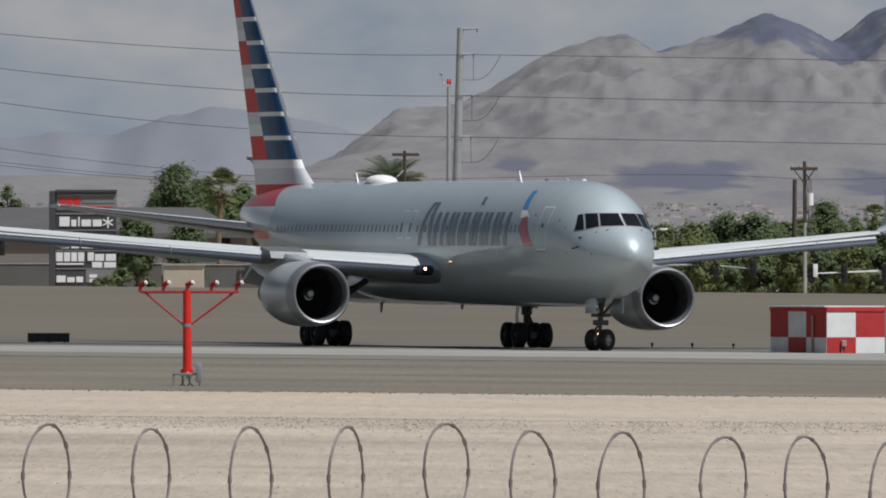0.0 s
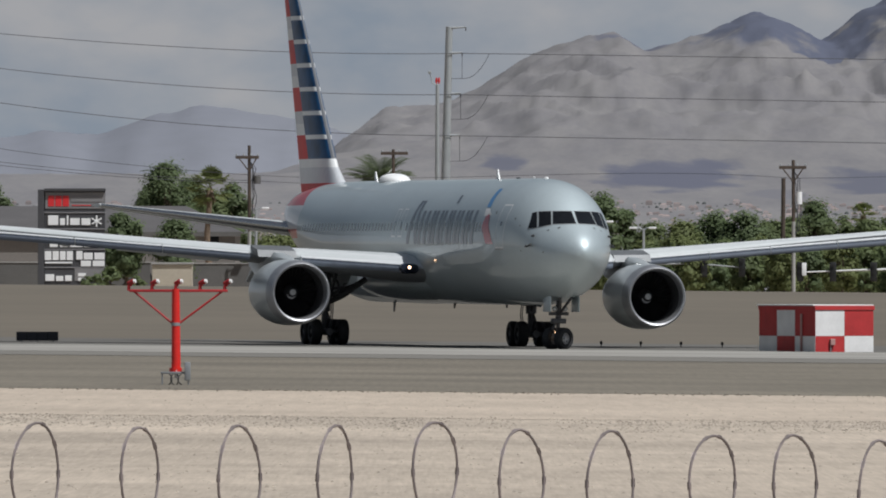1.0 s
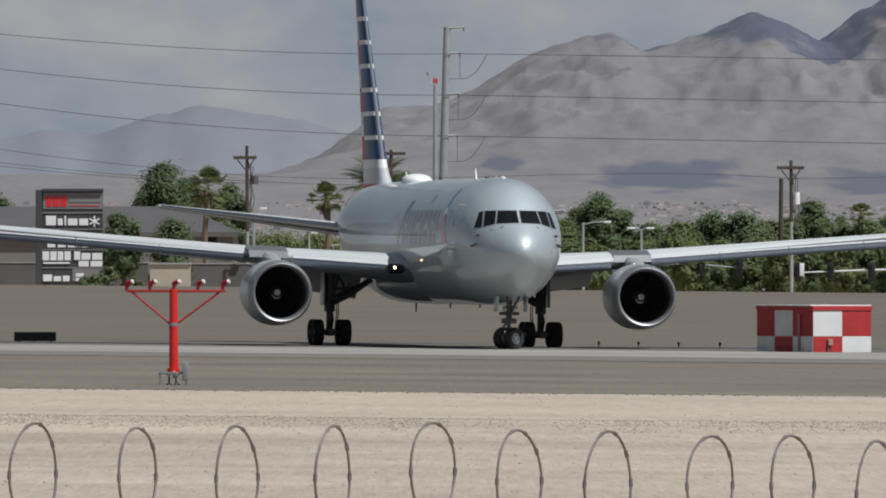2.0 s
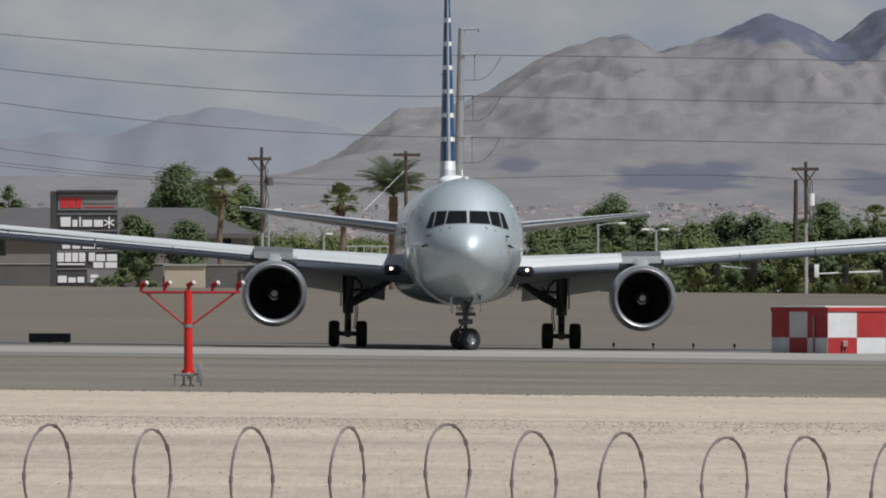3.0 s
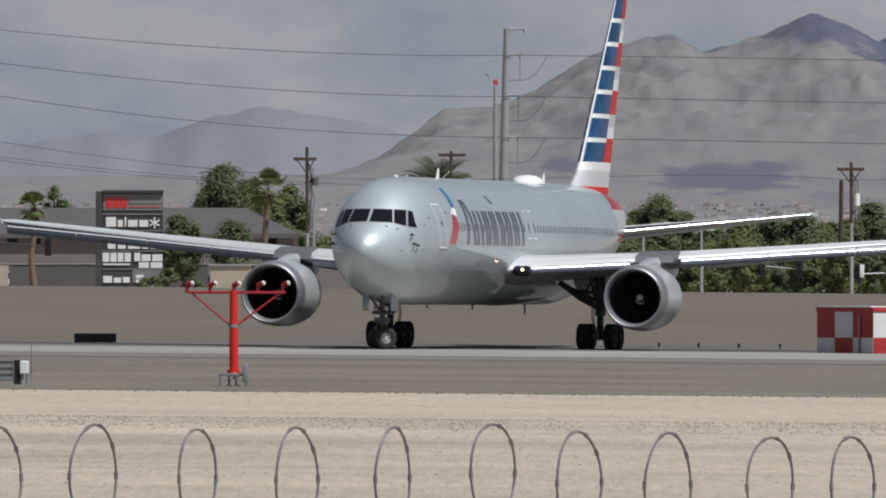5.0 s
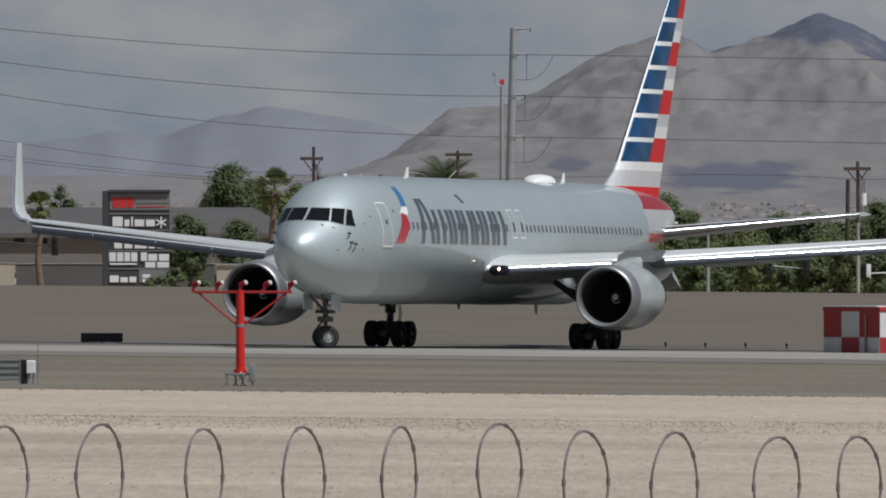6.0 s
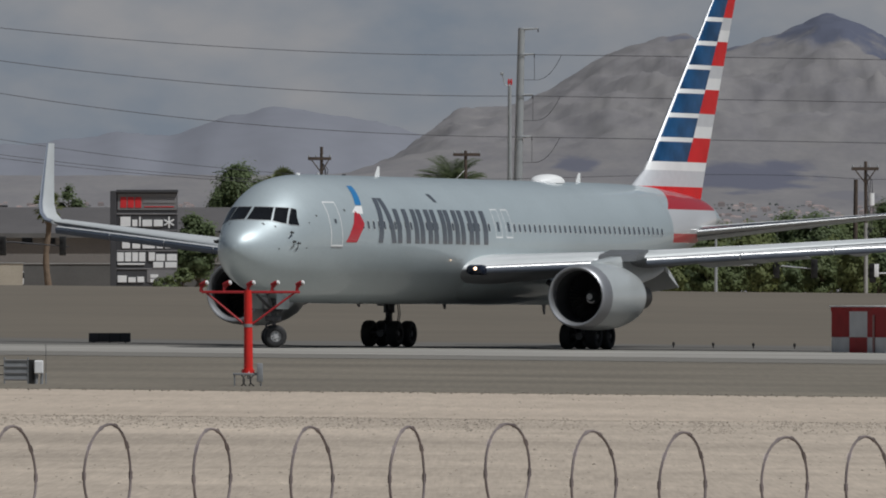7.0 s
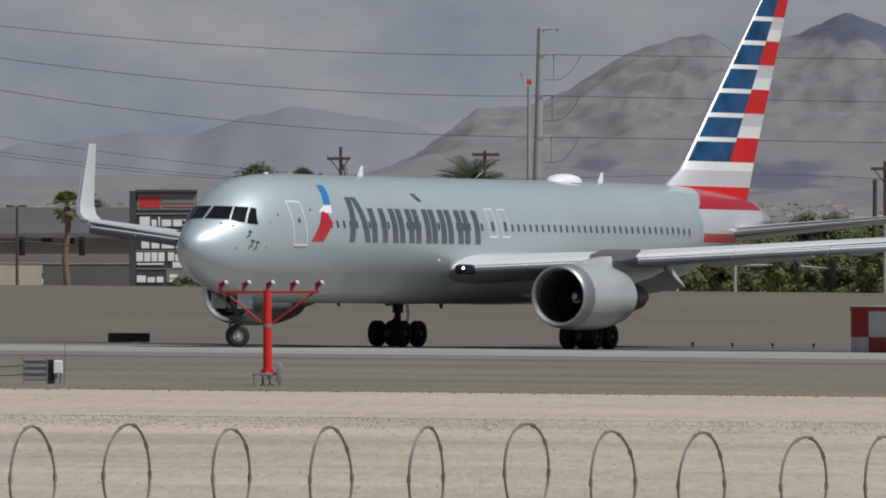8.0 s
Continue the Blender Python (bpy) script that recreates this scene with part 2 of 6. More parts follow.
def station(x):
    """Top, bottom and half width of the fuselage at x, by a smooth curve through the stations."""
    s = NOSE - x
    s = min(max(s, 0.5), 53.7)
    i = int(np.clip(np.searchsorted(_s[:, 0], s) - 1, 0, len(_s) - 2))
    h = _s[i + 1, 0] - _s[i, 0]
    u = (s - _s[i, 0]) / h

    def slope(k):
        if k == 0 or k == len(_s) - 1:
            j = min(k, len(_s) - 2)
            return (_s[j + 1, 1:] - _s[j, 1:]) / (_s[j + 1, 0] - _s[j, 0])
        a = (_s[k, 1:] - _s[k - 1, 1:]) / (_s[k, 0] - _s[k - 1, 0])
        b = (_s[k + 1, 1:] - _s[k, 1:]) / (_s[k + 1, 0] - _s[k, 0])
        return np.where(a * b > 0, 2 * a * b / np.where(np.abs(a + b) < 1e-9, 1, a + b), 0)
    m0, m1 = slope(i) * h, slope(i + 1) * h
    v = (2*u**3-3*u**2+1) * _s[i, 1:] + (u**3-2*u**2+u) * m0 + (-2*u**3+3*u**2) * _s[i+1, 1:] + (u**3-u**2) * m1
    return v


def skin(x, z, side=1, off=0.0):
    """Place on the fuselage skin at x and height z on one side, off metres proud of it."""
    top, bot, w = station(x)
    c, h = (top + bot) / 2, (top - bot) / 2
    q = max(-1, min(1, (z - c) / h))
    y = w * math.sqrt(max(0, 1 - q * q))
    n = Vector((0, y / w / w if w else 0, (z - c) / h / h))
    n = n.normalized() if n.length else Vector((0, 0, 1))
    return Vector((x, side * (y + n.y * off), z + n.z * off))


def skin_x(y, z):
    """The x at which the nose's skin passes through (y, z)."""
    lo, hi = 18.0, NOSE
    for _ in range(40):
        m = (lo + hi) / 2
        top, bot, w = station(m)
        inside = ((z - (top + bot) / 2) / ((top - bot) / 2)) ** 2 + (y / w) ** 2 < 1
        lo, hi = (m, hi) if inside else (lo, m)
    return lo


def livery():
    """Silver mica paint with red and white bands round the tail."""
    m = SILVER.copy()
    m.name = "silver_paint_with_tail_bands"
    nt = m.node_tree
    b = nt.nodes["Principled BSDF"]
    src = b.inputs["Base Color"].links[0].from_socket
    tc = nt.nodes.new("ShaderNodeTexCoord")
    sep = nt.nodes.new("ShaderNodeSeparateXYZ")
    nt.links.new(tc.outputs["Object"], sep.inputs[0])

    def op(kind, a, bb):
        n = nt.nodes.new("ShaderNodeMath")
        n.operation = kind
        for i, v in enumerate((a, bb)):
            if isinstance(v, (int, float)):
                n.inputs[i].default_value = v
            else:
                nt.links.new(v, n.inputs[i])
        return n.outputs[0]
    X, Z = sep.outputs["X"], sep.outputs["Z"]
    # the upper red band sweeps up to the fin; its front edge leans aft with height
    edge = op("MULTIPLY_ADD", Z, -2.1)
    edge.node.inputs[2].default_value = -2.6
    aft = op("MULTIPLY", op("LESS_THAN", X, edge), op("LESS_THAN", X, -15.45))
    aft = op("MULTIPLY", aft, op("GREATER_THAN", X, -24.2))
    for colour, lo, hi in (((0.70, 0.70, 0.71), 5.08, None), ((0.56, 0.02, 0.03), 4.68, 5.08), ((0.56, 0.02, 0.03), 6.15, 9.0)):
        mask = op("MULTIPLY", aft, op("GREATER_THAN", Z, lo))
        if hi:
            mask = op("MULTIPLY", mask, op("LESS_THAN", Z, hi))
        mx = nt.nodes.new("ShaderNodeMix")
        mx.data_type = "RGBA"
        nt.links.new(mask, mx.inputs[0])
        nt.links.new(src, mx.inputs[6])
        mx.inputs[7].default_value = (*colour, 1)
        src = mx.outputs[2]
    nt.links.new(src, b.inputs["Base Color"])
    return m


airliner = thing("airliner", "silver twin engine passenger jet with red white blue tail taxiing", "airplane")


def fuselage():
    bm = bmesh.new()
    xs = sorted(set([NOSE - s for s in np.concatenate([0.5 + np.linspace(0, 1, 10) ** 2, np.arange(1.75, 9, 0.3), np.arange(9, 36, 1.5), np.arange(36, 53.7, 0.5), [53.7]])]), reverse=True)
    rings = []
    n = 64
    for x in xs:
        top, bot, w = station(x)
        c, h = (top + bot) / 2, (top - bot) / 2
        rings.append([(x, w * math.cos(2 * math.pi * k / n), c + h * math.sin(2 * math.pi * k / n)) for k in range(n)])
    loft(bm, rings)
    return part("fuselage", bm, livery(), airliner)


body = fuselage()


def patch(bm, corners, side, off=0.006, nu=6, nv=6, mi=0):
    """A thin painted or glazed patch that follows the skin; corners (x, z) run round a quad."""
    (x0, z0), (x1, z1), (x2, z2), (x3, z3) = corners
    g = []
    for j in range(nv + 1):
        v = j / nv
        g.append([])
        for i in range(nu + 1):
            u = i / nu
            x = (x0 * (1 - u) + x1 * u) * (1 - v) + (x3 * (1 - u) + x2 * u) * v
            z = (z0 * (1 - u) + z1 * u) * (1 - v) + (z3 * (1 - u) + z2 * u) * v
            g[-1].append(bm.verts.new(skin(x, z, side, off)))
    for j in range(nv):
        for i in range(nu):
            bm.faces.new((g[j][i], g[j][i + 1], g[j + 1][i + 1], g[j + 1][i])).material_index = mi


def nose_patch(bm, corners, off=0.012, nu=6, nv=5):
    """The same for panes on the nose; corners (y, z)."""
    (y0, z0), (y1, z1), (y2, z2), (y3, z3) = corners
    g = []
    for j in range(nv + 1):
        v = j / nv
        g.append([])
        for i in range(nu + 1):
            u = i / nu
            y = (y0 * (1 - u) + y1 * u) * (1 - v) + (y3 * (1 - u) + y2 * u) * v
            z = (z0 * (1 - u) + z1 * u) * (1 - v) + (z3 * (1 - u) + z2 * u) * v
            x = skin_x(y, z)
            e = 0.02
            nx = Vector((1.0, -(skin_x(y + e, z) - x) / e, -(skin_x(y, z + e) - x) / e)).normalized()
            g[-1].append(bm.verts.new(Vector((x, y, z)) + nx * off))
    for j in range(nv):
        for i in range(nu):
            bm.faces.new((g[j][i], g[j][i + 1], g[j + 1][i + 1], g[j + 1][i]))


WINFRAME = mat("pale_window_frame", (0.36, 0.38, 0.39), 0.45, 0.3, vary=0.15, scale=4)
FRAMEMET = mat("window_frame_paint", (0.32, 0.33, 0.34), 0.45, 0.3, vary=0.1)
for s in (1, -1):
    for q in (((0.05, 5.31), (0.93, 5.28), (0.80, 5.82), (0.06, 5.83)),
              ((0.99, 5.26), (1.41, 5.15), (1.28, 5.80), (0.86, 5.82)),
              ((1.47, 5.13), (1.73, 5.09), (1.49, 5.74), (1.34, 5.79))):
        bm = bmesh.new()
        cy, cz = sum(p[0] for p in q) / 4, sum(p[1] for p in q) / 4
        nose_patch(bm, [(s * (cy + (y - cy) * 1.0 + (0.022 if y > cy else -0.022)), z + (0.028 if z > cz else -0.028)) for y, z in q], 0.008)
        fr = part("windshield_frame", bm, WINFRAME, body)
        bm = bmesh.new()
        nose_patch(bm, [(s * y, z) for y, z in q], 0.016)
        part("windshield_pane", bm, GLASS, body, "dark cockpit window pane")


# cabin windows: one mesh a side, shared
def rounded(w, h, r, n=3):
    out = []
    for cx, cy, a0 in ((w / 2 - r, h / 2 - r, 0), (-w / 2 + r, h / 2 - r, 90), (-w / 2 + r, -h / 2 + r, 180), (w / 2 - r, -h / 2 + r, 270)):
        for k in range(n + 1):
            a = radians(a0 + 90 * k / n)
            out.append((cx + r * math.cos(a), cy + r * math.sin(a)))
    return out


WIN_Z = 5.16
WINRING = mat("window_ring_paint", (0.52, 0.55, 0.55), 0.4, 0.3, vary=0.05)


def window_mesh(side):
    bm = bmesh.new()
    y0 = skin(0, WIN_Z, side).y
    for w, h, off, mi in ((0.31, 0.46, 0.004, 0), (0.21, 0.35, 0.009, 1)):
        vs = []
        for px, pz in rounded(w, h, min(w, h) * 0.4):
            p = skin(0, WIN_Z + pz, side, off)
            vs.append(bm.verts.new((px, p.y - y0, pz)))
        f = bm.faces.new(vs if side < 0 else vs[::-1])
        f.material_index = mi
    me = bpy.data.meshes.new("cabin_window")
    bm.to_mesh(me)
    bm.free()
    me.materials.append(WINRING)
    me.materials.append(DARKWIN)
    return me, y0


DOOR_X, EXIT_X = 21.65, (4.75, 3.6)
for side in (1, -1):
    me, y0 = window_mesh(side)
    x = 19.2
    while x > -14.2:
        if min(abs(x - e) for e in EXIT_X) > 0.5:
            w = new("cabin_window", me)
            w.parent = body
            sk = skin(x, WIN_Z, side)
            w.matrix_basis = Matrix.Translation((x, sk.y, WIN_Z))
        x -= 0.56


# doors: thin pale outlines with a dark window
def outline(x, z0, z1, w, side, t=0.045, off=0.005):
    bm = bmesh.new()
    a, b = x - w / 2, x + w / 2
    for q in (((a, z0), (b, z0), (b, z0 + t * 1.6), (a, z0 + t * 1.6)), ((a, z1 - t), (b, z1 - t), (b, z1), (a, z1)),
              ((a, z0), (a + t, z0), (a + t, z1), (a, z1)), ((b - t, z0), (b, z0), (b, z1), (b - t, z1))):
        patch(bm, q, side, off, 2, 10)
    return bm


for side in (1, -1):
    door = part("cabin_door", outline(DOOR_X, 4.24, 6.10, 0.96, side), WHITE, body, "cabin door with white outline")
    bm = bmesh.new()
    patch(bm, [(DOOR_X - 0.1, 5.2), (DOOR_X + 0.08, 5.2), (DOOR_X + 0.08, 5.38), (DOOR_X - 0.1, 5.38)], side, 0.008, 2, 2)
    part("door_window", bm, DARKWIN, door)
    bm = bmesh.new()
    patch(bm, [(DOOR_X - 0.46, 4.17), (DOOR_X + 0.46, 4.17), (DOOR_X + 0.46, 4.235), (DOOR_X - 0.46, 4.235)], side, 0.010, 2, 1)
    part("door_sill", bm, FRAMEMET, door, "dark scuffed door sill")
    for ex in EXIT_X:
        d = part("emergency_exit", outline(ex, 4.72, 5.95, 0.72, side, 0.04), WHITE, body, "overwing exit with white outline")
        bm = bmesh.new()
        patch(bm, [(ex - 0.12, 5.0), (ex + 0.12, 5.0), (ex + 0.12, 5.4), (ex - 0.12, 5.4)], side, 0.008, 2, 3)
        part("exit_window", bm, DARKWIN, d)


# title: plain blocks of the size and colour of the lettering, and a plain two-colour mark
def title(side):
    z0, zx, zt = 4.42, 5.86, 6.30
    # width, number of bars, tall
    blocks = [(1.9, 2, 1), (2.3, 3, 0), (1.3, 2, 0), (0.75, 1, 0), (0.42, 1, 0), (1.3, 2, 0), (1.35, 2, 0), (1.4, 2, 0)]
    gap = 0.15
    x = 17.75 if side > 0 else 17.75 - sum(b[0] for b in blocks) - gap * 7
    d = -1 if side > 0 else 1
    for k, (w, stems, tall) in enumerate(blocks):
        bm = bmesh.new()
        h = zt if tall else zx
        sw = 0.47
        for j in range(stems):
            a = x + d * (w - sw) * (j / (stems - 1) if stems > 1 else 0)
            b = a + d * sw
            lean = d * 0.55 if tall and j == 0 else (-d * 0.40 if tall else 0)
            patch(bm, [(a, z0), (b, z0), (b + lean, h), (a + lean, h)], side, 0.010, 2, 8)
        part("title_block", bm, TITLE, body, "plain dark grey lettering block")
        if k == 4:
            bm = bmesh.new()
            patch(bm, [(x + d * 0.15, 6.18), (x + d * 0.5, 6.18), (x + d * 0.25, 6.52), (x - d * 0.15, 6.52)], side, 0.010, 2, 3)
            part("title_accent", bm, TITLE, body)
        x += d * (w + gap)
    lx = 18.85
    for mtl, q in ((LOGOBLUE, ((lx + 0.52, 5.98), (lx - 0.10, 5.98), (lx - 0.70, 6.78), (lx - 0.16, 6.78))),
                   (WHITE, ((lx + 1.15, 5.66), (lx + 0.10, 5.60), (lx - 0.10, 5.94), (lx + 0.54, 5.94))),
                   (LOGORED, ((lx + 2.05, 4.42), (lx + 1.10, 4.42), (lx + 0.20, 5.2), (lx + 1.25, 5.2))),
                   (LOGORED, ((lx + 1.25, 5.2), (lx + 0.20, 5.2), (lx + 0.42, 5.60), (lx + 0.88, 5.74)))):
        bm = bmesh.new()
        patch(bm, q, side, 0.011, 4, 6)
        part("mark_patch", bm, mtl, body, "plain painted mark panel")


title(1)
title(-1)


# ---- wings ----
def airfoil(n=14, t=0.12):
    """Unit section, nose at 0 and trailing edge at 1, upper then lower."""
    up, lowr = [], []
    for k in range(n + 1):
        c = (1 - math.cos(math.pi * k / n)) / 2
        y = 5 * t * (0.2969 * math.sqrt(c) - 0.126 * c - 0.3516 * c * c + 0.2843 * c ** 3 - 0.1015 * c ** 4)
        up.append((c, y * 1.05))
        lowr.append((c, -y * 0.95))
    return up, lowr


def surface_part(stations, side, c0, c1, n=14):
    """Loft of the part of a lifting surface between chord fractions c0 and c1; stations: (x of nose, y, z, chord, thickness)."""
    bm = bmesh.new()
    rings = []
    for lx, y, z, ch, t in stations:
        up, lowr = airfoil(n * 2, t)
        u = [(c, h) for c, h in up if c0 - 1e-6 <= c <= c1 + 1e-6]
        l = [(c, h) for c, h in lowr if c0 - 1e-6 <= c <= c1 + 1e-6]
        ring = u[::-1] + (l[1:] if c0 == 0 else l)
        rings.append([(lx - c * ch, side * y, z + h * ch) for c, h in ring])
    loft(bm, rings)
    return bm


WING = [(8.9, 1.2, 3.28, 11.3, 0.125), (7.95, 2.6, 3.38, 10.2, 0.12), (4.35, 7.9, 3.85, 6.95, 0.11), (-1.0, 15.8, 4.58, 4.55, 0.10), (-6.3, 23.6, 5.26, 2.45, 0.095)]
SLAT_OUT = 0.30
# wing paint darkened to carry the shade under the wing
UNDERSHADE = mat("shaded_underwing_paint", (0.20, 0.21, 0.225), 0.45, 0.1, vary=0.12, scale=0.8, fine=9)
DARKGREY = mat("dark_blue_grey_finish", (0.15, 0.17, 0.21), 0.5, 0.0, vary=0.12, scale=1.5, fine=16)
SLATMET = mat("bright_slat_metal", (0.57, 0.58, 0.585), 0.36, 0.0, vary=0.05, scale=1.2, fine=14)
FLAPGREY = mat("dull_flap_paint", (0.14, 0.145, 0.15), 0.5, 0.2, vary=0.15, scale=2)
for side in (1, -1):
    bm = surface_part(WING, side, 0.0, 1.0)
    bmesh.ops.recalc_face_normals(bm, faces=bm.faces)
    # faces that look down get the wing paint with shade in it
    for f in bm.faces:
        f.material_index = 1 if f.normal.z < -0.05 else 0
    wing = part("wing", bm, [WINGGREY, UNDERSHADE], airliner, "pale grey swept wing, shade painted on the underside")
    # leading edge in polished metal, broken at the engine pylon
    def cut(y):
        for a, b in zip(WING, WING[1:]):
            if a[1] <= y <= b[1]:
                u = (y - a[1]) / (b[1] - a[1])
                return tuple(p + (q - p) * u for p, q in zip(a, b))
    for ya, yb in ((2.75, 6.95), (8.95, 12.3), (12.34, 15.7), (15.74, 19.5), (19.54, 23.3)):
        bm = bmesh.new()
        rings = []
        for k in range(3):
            lx, y, z, ch, t = cut(ya + (yb - ya) * k / 2)
            c = 0.72 / ch
            top = 5 * t * 1.05 * (0.2969 * math.sqrt(c) - 0.126 * c - 0.3516 * c * c) * ch + 0.03
            run, fall, R = (0.86, 0.34, 0.165) if y > 8 else (0.90, 0.36, 0.175)
            tilt = math.degrees(math.atan2(run, fall))
            # flat upper face that slopes down to a round nose, open behind
            pr = [(1.02 - run * i / 4, top - fall * i / 4) for i in range(5)]
            cc, hh = pr[-1][0] + R * math.cos(radians(tilt)), pr[-1][1] - R * math.sin(radians(tilt))
            pr += [(cc - R * math.cos(radians(tilt - a)), hh + R * math.sin(radians(tilt - a))) for a in range(12, 133, 12)]
            pr.append((cc + 0.30, hh - R * 0.55))
            rings.append([(lx + SLAT_OUT - a, side * y, z + b) for a, b in pr])
        vs = loft(bm, rings)
        # painted above, a polished nose, darker grey below and behind
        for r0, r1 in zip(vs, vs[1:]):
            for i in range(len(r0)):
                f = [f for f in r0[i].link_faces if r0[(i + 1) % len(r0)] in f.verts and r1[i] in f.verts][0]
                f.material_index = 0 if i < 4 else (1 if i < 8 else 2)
        part("slat", bm, [SLATMET, CHROME, DARKGREY], wing, "drooped leading edge slat, painted above and polished below")
    # small folding flap over the pylon, between the slats
    bm = bmesh.new()
    lx, y, z, ch, t = cut(7.95)
    loft(bm, [[(lx + 0.62, side * 7.12, z - 0.10), (lx + 0.40, side * 7.12, z + 0.20), (lx - 0.8, side * 7.12, z + 0.42), (lx - 0.8, side * 7.12, z + 0.10)],
              [(lx + 0.50, side * 8.80, z - 0.06), (lx + 0.26, side * 8.80, z + 0.24), (lx - 1.0, side * 8.80, z + 0.45), (lx - 1.0, side * 8.80, z + 0.12)]])
    part("pylon_flap", bm, FLAPGREY, wing, "grey flap over the engine pylon", smooth=False)
    # winglet: blends up from the tip
    ws = []
    for k in range(9):
        u = k / 8
        a = radians(80) * min(1, u * 2.6)
        r = 1.0
        y = 23.75 + r * math.sin(a) + max(0, u - 0.385) * 3.3 * 0.22
        z = 5.26 + r * (1 - math.cos(a)) + max(0, u - 0.385) * 4.35
        ws.append((-6.3 - 2.6 * u ** 1.1 - 0.3, y, z, 2.10 * (1 - u) + 0.80 * u, a))
    bm = bmesh.new()
    rings = []
    for lx, y, z, ch, a in ws:
        up, lowr = airfoil(10, 0.09)
        ring = up[::-1] + lowr[1:-1]
        rings.append([(lx - c * ch + 0.3, side * (y - h * ch * math.sin(a)), z + h * ch * math.cos(a)) for c, h in ring])
    loft(bm, rings)
    winglet = part("winglet", bm, WINGGREY, airliner, "tall blended winglet")
    bm = bmesh.new()
    rings = []
    for lx, y, z, ch, a in ws:
        up, lowr = airfoil(20, 0.098)
        ring = [q for q in up if q[0] < 0.16][::-1] + [q for q in lowr[1:] if q[0] < 0.16]
        rings.append([(lx - c * ch + 0.315, side * (y - h * ch * math.sin(a)), z + h * ch * math.cos(a)) for c, h in ring])
    loft(bm, rings)
    part("winglet_edge", bm, DARKGREY, winglet, "dark grey leading edge")
    # flaps, a little lowered
    for ya, yb, down, drop in ((3.0, 7.3, 28, 0.16), (8.6, 12.8, 10, 0.02), (12.9, 17.6, 5, 0.0)):
        rings = []
        for yy in (ya, yb):
            lx, y, z, ch, t = cut(yy)
            up, lowr = airfoil(10, 0.11)
            fc = 0.24 * ch + 0.25
            ca, sa = math.cos(radians(down)), math.sin(radians(down))
            rings.append([(lx - ch + 0.45 - c * fc * ca - h * fc * sa, side * y, z - drop - c * fc * sa + h * fc * ca) for c, h in up[::-1] + lowr[1:-1]])
        bm = bmesh.new()
        loft(bm, rings)
        part("flap", bm, WINGGREY, wing, "grey trailing edge flap")
    # flap track fairings
    for fy in (5.6, 11.2, 15.2, 18.8):
        lx, y, z, ch, t = cut(fy)
        bm = bmesh.new()
        te = lx - ch
        rs = []
        for k in range(9):
            u = k / 8
            r = 0.20 * math.sin(math.pi * min(1, u * 0.9 + 0.06)) ** 0.7 + 0.01
            rs.append([(te + 2.0 - 3.0 * u, side * y + r * 0.75 * math.cos(2 * math.pi * i / 10), z - 0.14 - 0.05 * u + r * 1.1 * math.sin(2 * math.pi * i / 10)) for i in range(10)])
        loft(bm, rs)
        part("flap_fairing", bm, WINGGREY, wing)
    # landing lamp in the wing root
    bm = bmesh.new()
    box(bm, 7.40, 8.32, side * 2.86 - 0.42, side * 2.86 + 0.38, 3.13, 3.57, 0.18)
    lh = part("lamp_housing", bm, LAMPGLASS, wing, "dark glazed landing lamp housing")
    bm = bmesh.new()
    bmesh.ops.create_uvsphere(bm, u_segments=12, v_segments=8, radius=0.065, matrix=Matrix.Translation((8.29, side * 2.92, 3.40)))
    part("landing_lamp", bm, LAMP, wing, "lit landing lamp")
    # tailplane
    TAILP = [(-18.9, 0.6, 5.02, 5.6, 0.12), (-24.6, 9.3, 6.08, 1.9, 0.10)]
    tp = part("tailplane", surface_part(TAILP, side, 0.0, 1.0), WINGGREY, airliner, "grey horizontal tailplane")
    ss = [(a + 0.05, y, z, c, t) for a, y, z, c, t in [(-19.35, 1.3, 5.105, 5.3, 0.122), (-24.55, 9.25, 6.075, 1.92, 0.102)]]
    part("tailplane_edge", surface_part(ss, side, 0.0, 0.09, 16), CHROME, tp, "polished leading edge")

# belly fairing
bm = bmesh.new()
rs = []
for k in range(21):
    u = k / 20
    e = math.sin(math.pi * u) ** 0.5
    rs.append([(10.0 - 18.6 * u, (1.0 + 1.7 * math.sin(math.pi * u) ** 0.9) * math.cos(2 * math.pi * i / 32), 2.85 + (0.22 + 0.80 * e) * math.sin(2 * math.pi * i / 32)) for i in range(32)])
loft(bm, rs)
part("wing_root_fairing", bm, SILVER, airliner)


# ---- fin ----
LIGHTGREY = mat("fin_grey_paint", (0.58, 0.59, 0.61), 0.4, 0.1, vary=0.06)


